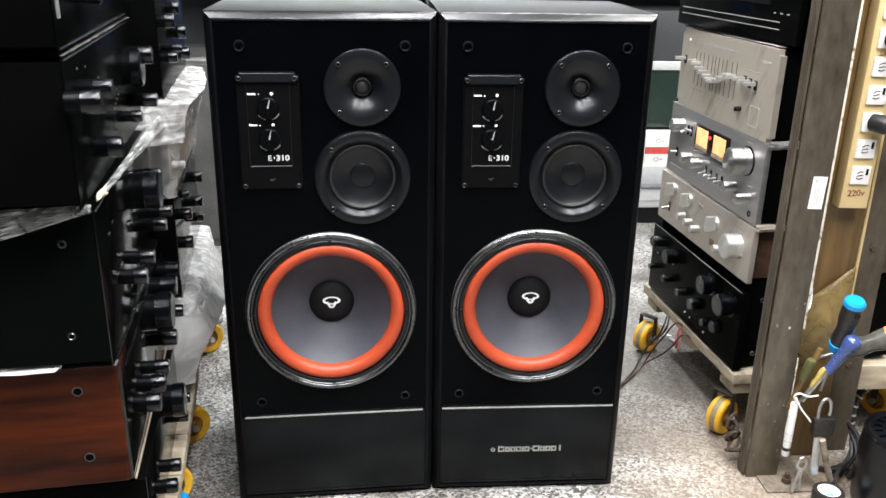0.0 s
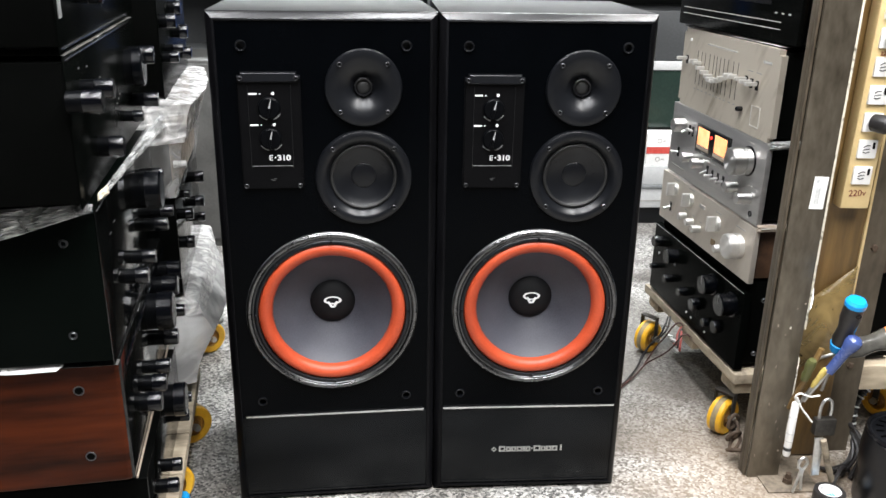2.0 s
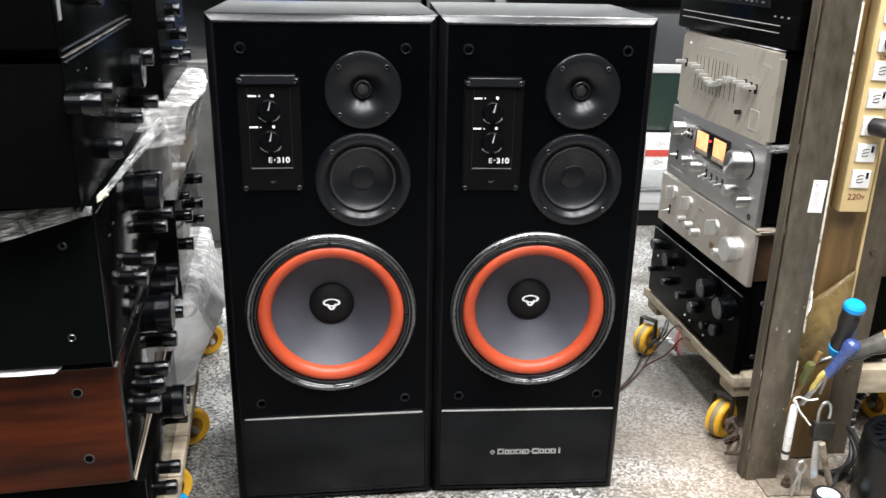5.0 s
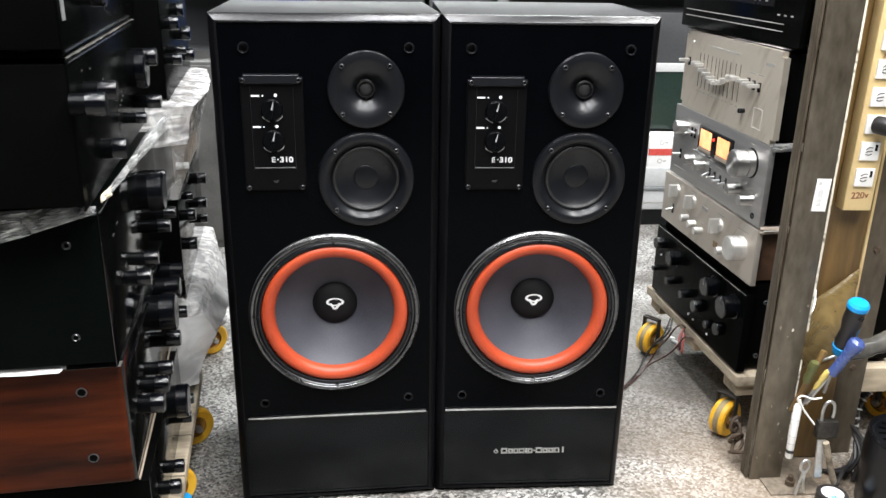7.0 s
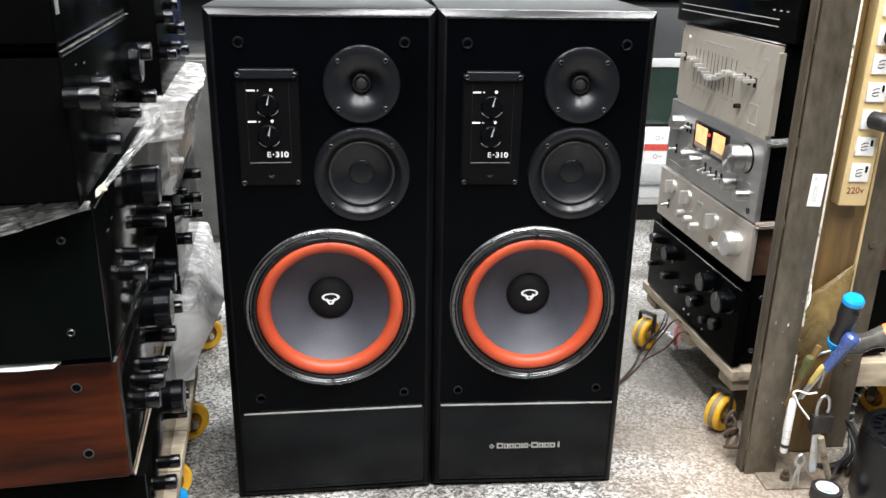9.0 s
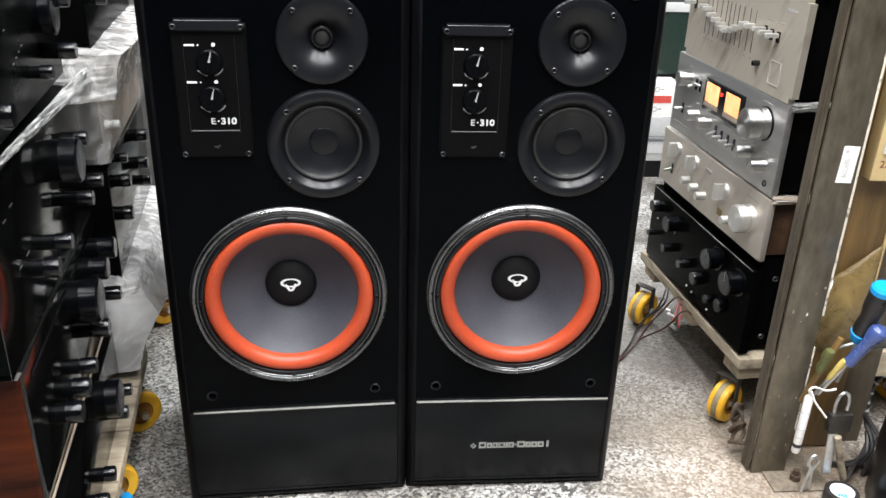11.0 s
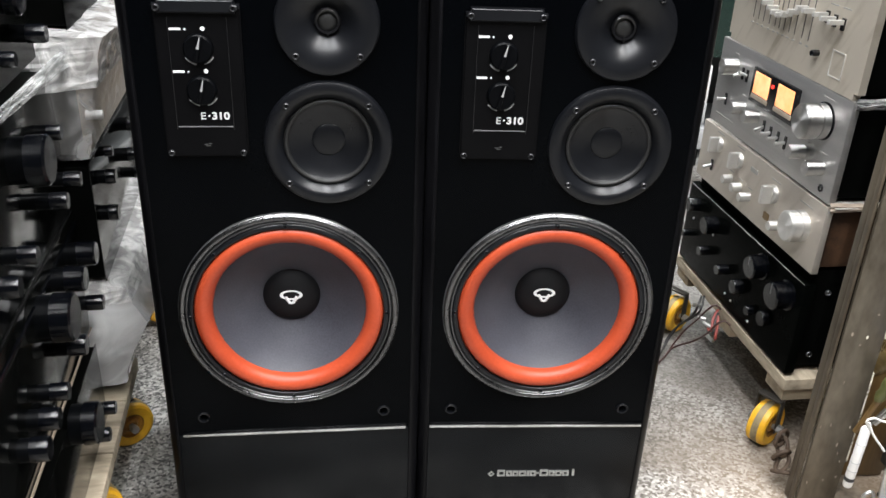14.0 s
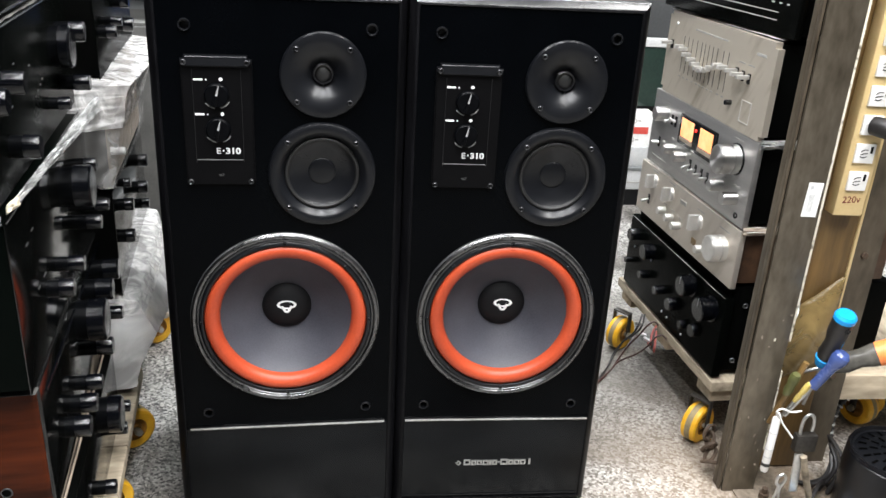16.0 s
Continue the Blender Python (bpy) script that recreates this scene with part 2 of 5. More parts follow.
M_CAP = surface("black_paper_cap", (0.003, 0.003, 0.004), (0.007, 0.007, 0.008), 0.6, spec=0.2, scale=20, fine=500, bump=0.2)
M_RIM = surface("polished_dark_rim", (0.11, 0.11, 0.112), (0.17, 0.17, 0.172), 0.28, 1.0, scale=20, bump=0.03)
M_RIMEDGE = surface("satin_rim_edge", (0.36, 0.36, 0.365), (0.46, 0.46, 0.465), 0.42, 1.0, scale=20, bump=0.0)
M_DARKSCREW = surface("blackened_screw", (0.07, 0.07, 0.074), (0.13, 0.13, 0.135), 0.32, 0.9, scale=40, bump=0.05)
M_CHROME = surface("bright_trim_metal", (0.62, 0.63, 0.64), (0.8, 0.8, 0.8), 0.22, 1.0, scale=20, bump=0.05)
M_SILVERGREY = surface("brushed_grey_silver", (0.38, 0.373, 0.362), (0.48, 0.47, 0.457), 0.44, 0.85, scale=5, fine=180, bump=0.06, stretch=(1, 1, 14))
M_CHAMP = smeared_panel("champagne_panel", (0.56, 0.51, 0.445), (0.36, 0.31, 0.25), 0.48)
M_KNOBSILVER = turned(surface("turned_aluminium", (0.49, 0.485, 0.47), (0.58, 0.575, 0.56), 0.34, 1.0, scale=30, fine=400, bump=0.0), 0.42)
M_WHITEKNOB = turned(surface("pale_satin_knob", (0.66, 0.645, 0.61), (0.74, 0.725, 0.69), 0.34, 0.7, scale=30, bump=0.0), 0.48)
M_BLKPANEL = surface("black_brushed_panel", (0.0012, 0.0014, 0.0012), (0.0024, 0.0026, 0.0024), 0.12, 0.0, spec=0.10, scale=6, fine=200, bump=0.015, stretch=(1, 1, 10), rough_var=0.04)
M_GLOSSPANEL = surface("black_glass_panel", (0.0012, 0.0014, 0.0012), (0.0024, 0.0026, 0.0024), 0.10, 0.0, spec=0.65, scale=6, fine=200, bump=0.01, stretch=(1, 1, 10), rough_var=0.03)
M_BLKFACE = surface("black_lacquered_panel", (0.0010, 0.0013, 0.0011), (0.0020, 0.0024, 0.0021), 0.24, spec=0.014, scale=6, fine=200, bump=0.02)
M_BLKKNOB = turned(surface("black_satin_knob", (0.0010, 0.0012, 0.0018), (0.0018, 0.0022, 0.0034), 0.3, 0.0, spec=0.38, scale=30, fine=300, bump=0.0), 0.20, 0.75)
M_BLKCASE = surface("black_crackle_case", (0.0008, 0.0009, 0.0008), (0.0018, 0.002, 0.0018), 0.5, spec=0.025, scale=8, fine=500, bump=0.12)
M_GREENCASE = surface("dark_green_grey_case", (0.0008, 0.0018, 0.0013), (0.0018, 0.0030, 0.0024), 0.5, spec=0.03, scale=8, fine=500, bump=0.12)
M_BROWNCASE = veneer("dark_brown_case", (0.035, 0.018, 0.010), (0.075, 0.038, 0.020), 0.5, 4)
M_WOOD = veneer("rosewood_case", (0.0045, 0.0018, 0.0010), (0.105, 0.0205, 0.0055), 0.22, 0.7, along=1, spec=0.10, ramp=(0.40, 0.60))
M_TAN = surface("tan_panel", (0.24, 0.195, 0.15), (0.34, 0.28, 0.22), 0.5, scale=12, fine=120, bump=0.1)
M_DKCARD = surface("dark_grey_foam", (0.03, 0.03, 0.03), (0.09, 0.088, 0.08), 0.8, scale=30, bump=0.2)
M_CHAMPSTREAK = smeared_panel("streaked_champagne_panel", (0.57, 0.515, 0.43), (0.24, 0.19, 0.12), 0.46)
M_CARD = surface("grey_foam_edge", (0.26, 0.245, 0.22), (0.58, 0.56, 0.52), 0.8, scale=30, bump=0.2)
M_PINE = surface("dirty_raw_pine", (0.10, 0.078, 0.053), (0.52, 0.44, 0.325), 0.8, scale=7, fine=70, bump=0.3, stretch=(1, 0.25, 1), contrast=(0.34, 0.62), rand=0.15)
M_PINE_X = surface("dirty_raw_pine_cross", (0.20, 0.155, 0.10), (0.62, 0.52, 0.38), 0.8, scale=7, fine=70, bump=0.3, stretch=(0.25, 1, 1), contrast=(0.34, 0.62))
M_PLY = veneer("oiled_plywood", (0.024, 0.013, 0.005), (0.215, 0.128, 0.042), 0.36, 1.3, along=2, bump=0.25)
M_STEEL = surface("painted_worn_steel", (0.050, 0.039, 0.026), (0.225, 0.195, 0.150), 0.38, 0.5, scale=9, fine=75, contrast=(0.28, 0.78), fine_mix=0.38, bump=0.16, stretch=(1, 1, 0.4))
M_STEELDARK = surface("dark_worn_steel", (0.045, 0.034, 0.022), (0.15, 0.122, 0.086), 0.5, 0.3, scale=11, fine=80, bump=0.25, stretch=(1, 1, 0.4), contrast=(0.32, 0.70))
M_RUST = surface("rusty_steel", (0.035, 0.022, 0.014), (0.10, 0.068, 0.045), 0.75, 0.3, scale=30, fine=160, bump=0.3)
M_CHIP = surface("chipped_cream_paint", (0.16, 0.14, 0.10), (0.72, 0.67, 0.55), 0.7, scale=40, fine=130, bump=0.4, contrast=(0.42, 0.5))
M_CREAM = surface("cream_plastic", (0.58, 0.43, 0.20), (0.66, 0.50, 0.26), 0.4, scale=6, fine=300, bump=0.03)
M_WHITE = surface("white_plastic", (0.74, 0.73, 0.70), (0.82, 0.81, 0.79), 0.4, scale=10, bump=0.02)
M_PAPER = surface("white_paper", (0.70, 0.70, 0.68), (0.80, 0.80, 0.78), 0.8, scale=20, bump=0.05)
M_PRINT = surface("white_print", (0.80, 0.80, 0.80), (0.86, 0.86, 0.86), 0.6, scale=60, bump=0.0)
M_LETTER = surface("off_white_print", (0.60, 0.60, 0.60), (0.68, 0.68, 0.68), 0.6, scale=60, bump=0.0)
M_GREYPRINT = surface("grey_print", (0.30, 0.29, 0.27), (0.38, 0.37, 0.34), 0.6, scale=60, bump=0.0)
M_DIMPRINT = surface("dim_grey_print", (0.12, 0.12, 0.12), (0.17, 0.17, 0.17), 0.6, scale=60, bump=0.0)
M_TICK = surface("faint_grey_print", (0.028, 0.028, 0.028), (0.05, 0.05, 0.05), 0.6, scale=60, bump=0.0)
M_POINTER = surface("grey_dial_marks", (0.20, 0.20, 0.20), (0.38, 0.38, 0.38), 0.5, scale=60, bump=0.0)
M_BEAD = surface("dark_satin_bead", (0.12, 0.12, 0.124), (0.18, 0.18, 0.184), 0.36, 0.9, scale=20, bump=0.05)
M_BLACKPRINT = surface("black_print", (0.02, 0.02, 0.02), (0.04, 0.04, 0.04), 0.6, scale=60, bump=0.0)
M_REDPRINT = surface("red_print", (0.45, 0.04, 0.03), (0.55, 0.08, 0.06), 0.6, scale=60, bump=0.0)
M_YELLOW = surface("yellow_polyurethane", (0.72, 0.36, 0.015), (0.85, 0.48, 0.03), 0.42, scale=25, fine=120, bump=0.1)
M_PALEYELLOW = surface("clear_yellow_plastic", (0.48, 0.36, 0.07), (0.66, 0.52, 0.16), 0.25, scale=25, bump=0.02)
M_DIRTYTREAD = surface("worn_grey_tread", (0.17, 0.14, 0.09), (0.38, 0.29, 0.14), 0.7, scale=40, bump=0.2)
M_ZINC = surface("zinc_plate", (0.45, 0.45, 0.44), (0.6, 0.6, 0.58), 0.35, 0.9, scale=30, bump=0.08)
M_BLUE = surface("blue_handle_plastic", (0.005, 0.24, 0.62), (0.01, 0.32, 0.74), 0.3, scale=10, bump=0.03)
M_VIOLET = surface("violet_blue_handle", (0.035, 0.06, 0.19), (0.06, 0.095, 0.27), 0.25, scale=10, bump=0.03, coat=0.3)
M_ORANGE = surface("orange_cap_plastic", (0.75, 0.18, 0.04), (0.85, 0.25, 0.07), 0.4, scale=10, bump=0.03)
M_GREYCLEAR = surface("smoky_grey_plastic", (0.040, 0.038, 0.033), (0.10, 0.095, 0.083), 0.2, scale=14, bump=0.05)
M_CABLE = surface("black_cable", (0.012, 0.011, 0.011), (0.022, 0.02, 0.02), 0.45, scale=40, bump=0.02)
M_BROWNWIRE = surface("brown_wire", (0.035, 0.014, 0.011), (0.07, 0.024, 0.018), 0.45, scale=40, bump=0.02)
M_REDWIRE = surface("red_wire", (0.26, 0.035, 0.025), (0.36, 0.06, 0.045), 0.45, scale=40, bump=0.02)
M_AMBER = glow("meter_amber", (1.0, 0.40, 0.15), 0.72, (1.0, 0.60, 0.34))
M_REDLED = glow("red_led", (1.0, 0.03, 0.02), 2.0)
M_SHELF = surface("grey_shelf_steel", (0.16, 0.17, 0.17), (0.24, 0.25, 0.25), 0.45, 0.2, scale=6, bump=0.05)
M_DARKBACK = surface("dark_grey_back", (0.035, 0.037, 0.038), (0.06, 0.062, 0.063), 0.6, scale=4, bump=0.1)
M_GLASSDARK = surface("dark_green_glass", (0.006, 0.016, 0.013), (0.015, 0.030, 0.023), 0.12, scale=5, bump=0.02)
M_LTGREY = surface("light_grey_plastic", (0.42, 0.43, 0.43), (0.55, 0.55, 0.54), 0.45, scale=10, bump=0.05)
M_BLUEBOX = surface("blue_card", (0.006, 0.03, 0.13), (0.01, 0.045, 0.17), 0.6, scale=6, bump=0.05)
M_BAG = film_plastic("clear_bag_film", (0.84, 0.83, 0.81), 0.06, 0.34, 0.16, 16)
M_BAGMILK = film_plastic("milky_bag_film", (0.84, 0.84, 0.83), 0.45, 0.86, 0.12, 9)
M_BAGTOP = film_plastic("white_bubble_film", (0.90, 0.89, 0.87), 0.34, 0.90, 0.14, 26)
M_SCRAP = surface("cream_tape", (0.50, 0.44, 0.33), (0.68, 0.62, 0.50), 0.6, scale=60, bump=0.2)
M_INK = surface("brown_red_ink", (0.14, 0.03, 0.02), (0.20, 0.05, 0.03), 0.7, scale=60, bump=0.0)
M_KNOBROOT = surface("matt_black_root", (0.0013, 0.0015, 0.0018), (0.0022, 0.0024, 0.003), 0.32, spec=0.06, scale=30, bump=0.0)
M_GREYCASE = surface("mid_grey_case", (0.05, 0.05, 0.047), (0.09, 0.088, 0.083), 0.5, scale=14, bump=0.1)
M_HUB = surface("dirty_orange_hub", (0.16, 0.065, 0.012), (0.42, 0.20, 0.03), 0.5, scale=40, bump=0.15)
M_FORK = surface("dark_caster_steel", (0.02, 0.018, 0.016), (0.06, 0.055, 0.048), 0.45, 0.5, scale=30, bump=0.15)
M_PLATEDIRT = surface("oily_plate_dirt", (0.07, 0.055, 0.040), (0.24, 0.195, 0.145), 0.8, scale=22, fine=110, bump=0.4)
M_GRIME = surface("dusty_grime", (0.17, 0.135, 0.10), (0.36, 0.30, 0.235), 0.85, scale=18, fine=110, bump=0.4)
M_SLOT = surface("dark_slot", (0.001, 0.001, 0.001), (0.002, 0.002, 0.002), 0.8, spec=0.02, scale=30, bump=0.0)
M_FOIL = surface("crumpled_silver_film", (0.30, 0.30, 0.30), (0.70, 0.70, 0.68), 0.3, 0.7, scale=60, fine=200, bump=0.6)
M_BAGCLEAR = film_plastic("clear_film", (0.90, 0.91, 0.90), 0.22, 0.74, 0.10, 14)


# ---- mesh helpers ----
def part(name, bm, mat, parent, label="", smooth=True, m=None):
    mesh = bpy.data.meshes.new(name)
    bmesh.ops.recalc_face_normals(bm, faces=bm.faces)
    if smooth:
        for f in bm.faces:
            f.smooth = True
    bm.to_mesh(mesh)
    bm.free()
    mesh.materials.append(mat)
    if smooth:
        mesh.set_sharp_from_angle(angle=radians(32))
    ob = new(name, mesh)
    ob.parent = parent
    if m is not None:
        ob.matrix_basis = m
    if label:
        ob["label"] = label
    return ob


def thing(name, m, label, category, group="", kind=""):
    ob = new(name)
    ob.empty_display_size = 0.05
    ob.matrix_basis = m
    return tagged(ob, label, category, group, kind)


def single(name, bm, mat, m, label, category, group="", kind="", smooth=True):
    ob = part(name, bm, mat, None, label, smooth, m)
    return tagged(ob, label, category, group, kind)


def box(x0, x1, y0, y1, z0, z1, bevel=0.0, seg=2, bm=None):
    b = bmesh.new()
    bmesh.ops.create_cube(b, size=1)
    for v in b.verts:
        v.co = Vector((x0 + (v.co.x + 0.5) * (x1 - x0), y0 + (v.co.y + 0.5) * (y1 - y0), z0 + (v.co.z + 0.5) * (z1 - z0)))
    if bevel:
        bmesh.ops.bevel(b, geom=b.edges[:], offset=bevel, segments=seg, affect="EDGES", profile=0.6)
    return merge(bm, b)


def rounded_plate(x0, x1, y0, y1, z0, z1, corner, edge):
    """A plate with round corners and an eased front edge."""
    b = box(x0, x1, y0, y1, z0, z1)
    bmesh.ops.bevel(b, geom=[e for e in b.edges if abs(e.verts[0].co.y - e.verts[1].co.y) > 0.0005], offset=corner, segments=5, affect="EDGES")
    bmesh.ops.bevel(b, geom=[e for e in b.edges if all(abs(v.co.y - y0) < 1e-6 for v in e.verts)], offset=edge, segments=3, affect="EDGES")
    return b


def merge(bm, b):
    if bm is None:
        return b
    me = bpy.data.meshes.new("tmp")
    b.to_mesh(me)
    b.free()
    bm.from_mesh(me)
    bpy.data.meshes.remove(me)
    return bm


def moved(b, m):
    b.transform(m)
    return b


def lathe(profile, seg=48, cx=0.0, cz=0.0, a0=0.0, a1=360.0, bm=None):
    """Turns (r, y) pairs round an axis along y through (cx, cz)."""
    b = bmesh.new()
    closed = abs(a1 - a0) >= 360
    rings = []
    for r, y in profile:
        if r < 1e-6:
            rings.append([b.verts.new((cx, y, cz))])
        else:
            k = seg if closed else seg + 1
            rings.append([b.verts.new((cx + r * math.cos(radians(a0 + (a1 - a0) * i / seg)), y, cz + r * math.sin(radians(a0 + (a1 - a0) * i / seg)))) for i in range(k)])
    for p, q in zip(rings, rings[1:]):
        n = max(len(p), len(q))
        steps = n if closed else n - 1
        for i in range(steps):
            j = (i + 1) % n
            if len(p) == 1 and len(q) == 1:
                continue
            if len(p) == 1:
                b.faces.new((p[0], q[j], q[i]))
            elif len(q) == 1:
                b.faces.new((p[i], p[j], q[0]))
            else:
                b.faces.new((p[i], p[j], q[j], q[i]))
    return merge(bm, b)


def tube(points, r, n=8, bm=None, ends=True):
    """A round bar or cable along points, smoothed."""
    pts = [Vector(p) for p in points]
    b = bmesh.new()
    rings, up = [], None
    for i, p in enumerate(pts):
        d = (pts[min(i + 1, len(pts) - 1)] - pts[max(i - 1, 0)]).normalized()
        if up is None:
            up = d.orthogonal().normalized()
        up = (up - d * up.dot(d)).normalized()
        side = d.cross(up)
        rr = r[i] if isinstance(r, (list, tuple)) else r
        rings.append([b.verts.new(p + rr * (math.cos(2 * math.pi * k / n) * up + math.sin(2 * math.pi * k / n) * side)) for k in range(n)])
    for p, q in zip(rings, rings[1:]):
        for k in range(n):
            b.faces.new((p[k], p[(k + 1) % n], q[(k + 1) % n], q[k]))
    if ends:
        b.faces.new(rings[0][::-1]), b.faces.new(rings[-1])
    return merge(bm, b)


def curve(points, steps=8):
    """Catmull-Rom through points."""
    p = [Vector(q) for q in points]
    p = [p[0] * 2 - p[1]] + p + [p[-1] * 2 - p[-2]]
    out = []
    for i in range(1, len(p) - 2):
        for s in range(steps):
            t = s / steps
            out.append(0.5 * (2 * p[i] + (p[i + 1] - p[i - 1]) * t + (2 * p[i - 1] - 5 * p[i] + 4 * p[i + 1] - p[i + 2]) * t * t
                              + (3 * p[i] - p[i - 1] - 3 * p[i + 1] + p[i + 2]) * t ** 3))
    return out + [p[-2]]


def plate_with_holes(x0, x1, z0, z1, y, holes, seg=56):
    """A flat panel facing -y with round holes (x, z, r)."""
    b = bmesh.new()
    edges = []

    def loop(pts):
        vs = [b.verts.new((px, y, pz)) for px, pz in pts]
        for i in range(len(vs)):
            edges.append(b.edges.new((vs[i], vs[(i + 1) % len(vs)])))

    loop([(x0, z0), (x1, z0), (x1, z1), (x0, z1)])
    for hx, hz, hr in holes:
        loop([(hx + hr * math.cos(2 * math.pi * i / seg), hz + hr * math.sin(2 * math.pi * i / seg)) for i in range(seg)])
    bmesh.ops.triangle_fill(b, use_beauty=True, use_dissolve=False, edges=edges)
    return b


def lettering(text, size, mat, parent, m, depth=0.0004, name="lettering", bold=0.0):
    cu = bpy.data.curves.new("text", "FONT")
    cu.body, cu.size, cu.extrude, cu.align_x, cu.offset = text, size, depth, "CENTER", bold
    ob = bpy.data.objects.new("text", cu)
    scene.collection.objects.link(ob)
    me = bpy.data.meshes.new_from_object(ob.evaluated_get(bpy.context.evaluated_depsgraph_get()))
    bpy.data.objects.remove(ob)
    me.materials.clear()
    me.materials.append(mat)
    o = new(name, me)
    o.parent, o.matrix_basis = parent, m
    return o


def knob_mesh(r, length, skirt=0.0, waist=False, seg=28):
    pr = [(0, -length), (r * 0.90, -length), (r, -length + min(0.0025, r * 0.3))]
    if waist:
        pr += [(r, -length * 0.45), (r * 0.93, -length * 0.43), (r * 0.93, -length * 0.38), (r, -length * 0.36)]
    if skirt:
        pr += [(r, -0.004), (skirt, -0.003), (skirt, 0)]
    else:
        pr += [(r, 0)]
    pr += [(0, 0)]
    return lathe(pr, seg)


def knob(parent, x, z, r, length, mat, y=0.0, waist=False, skirt=0.0, pointer=None, label=""):
    ob = part("knob", knob_mesh(r, length, skirt, waist), mat, parent, label, True, pose(x, y, z))
    if pointer:
        part("pointer", box(-0.0008, 0.0008, -length - 0.0006, -length + 0.001, r * 0.2, r * 0.95), pointer, ob)
    return ob


def screw_mesh(r):
    return lathe([(0, 0.0012), (r * 0.50, 0.0012), (r * 0.55, -0.0020), (r * 0.72, -0.0030), (r * 0.90, -0.0022), (r, -0.0006), (r, 0.001)], 16)


# ---- the room ----
def slab(name, x0, x1, y0, y1, z0, z1, mat, label, category):
    return single(name, box(x0, x1, y0, y1, z0, z1), mat, pose(0, 0, 0), label, category, "", "structure", False)


slab("floor", -2.6, 2.6, -2.4, 4.4, -0.12, 0.0, M_FLOOR, "grey speckled terrazzo floor, worn and stained", "floor")
# walls and ceiling stand out of view, toned to steer the light
slab("wall_north", -2.6, 2.6, 4.4, 4.55, 0, 2.7, M_WALLPALE, "unseen plain wall, pale for its reflection in the cabinet tops", "wall")
slab("wall_south", -2.6, 2.6, -2.55, -2.4, 0, 2.7, M_WALL, "unseen plain wall, dark grey to cut bounced light", "wall")
slab("wall_west", -2.75, -2.6, -2.4, 4.4, 0, 2.7, M_WALL, "unseen plain wall, dark grey to cut bounced light", "wall")
slab("wall_east", 2.6, 2.75, -2.4, 4.4, 0, 2.7, M_WALL, "unseen plain wall, dark grey to cut bounced light", "wall")
slab("ceiling", -2.6, 2.6, -2.4, 4.4, 2.7, 2.8, M_CEIL, "unseen plain grey ceiling", "ceiling")


# ---- loudspeakers ----
W, H, D = 0.3490, 0.880, 0.320
HOLES = [(0.045, 0.8285), (0.300, 0.8285), (0.045, 0.210), (0.300, 0.210)]


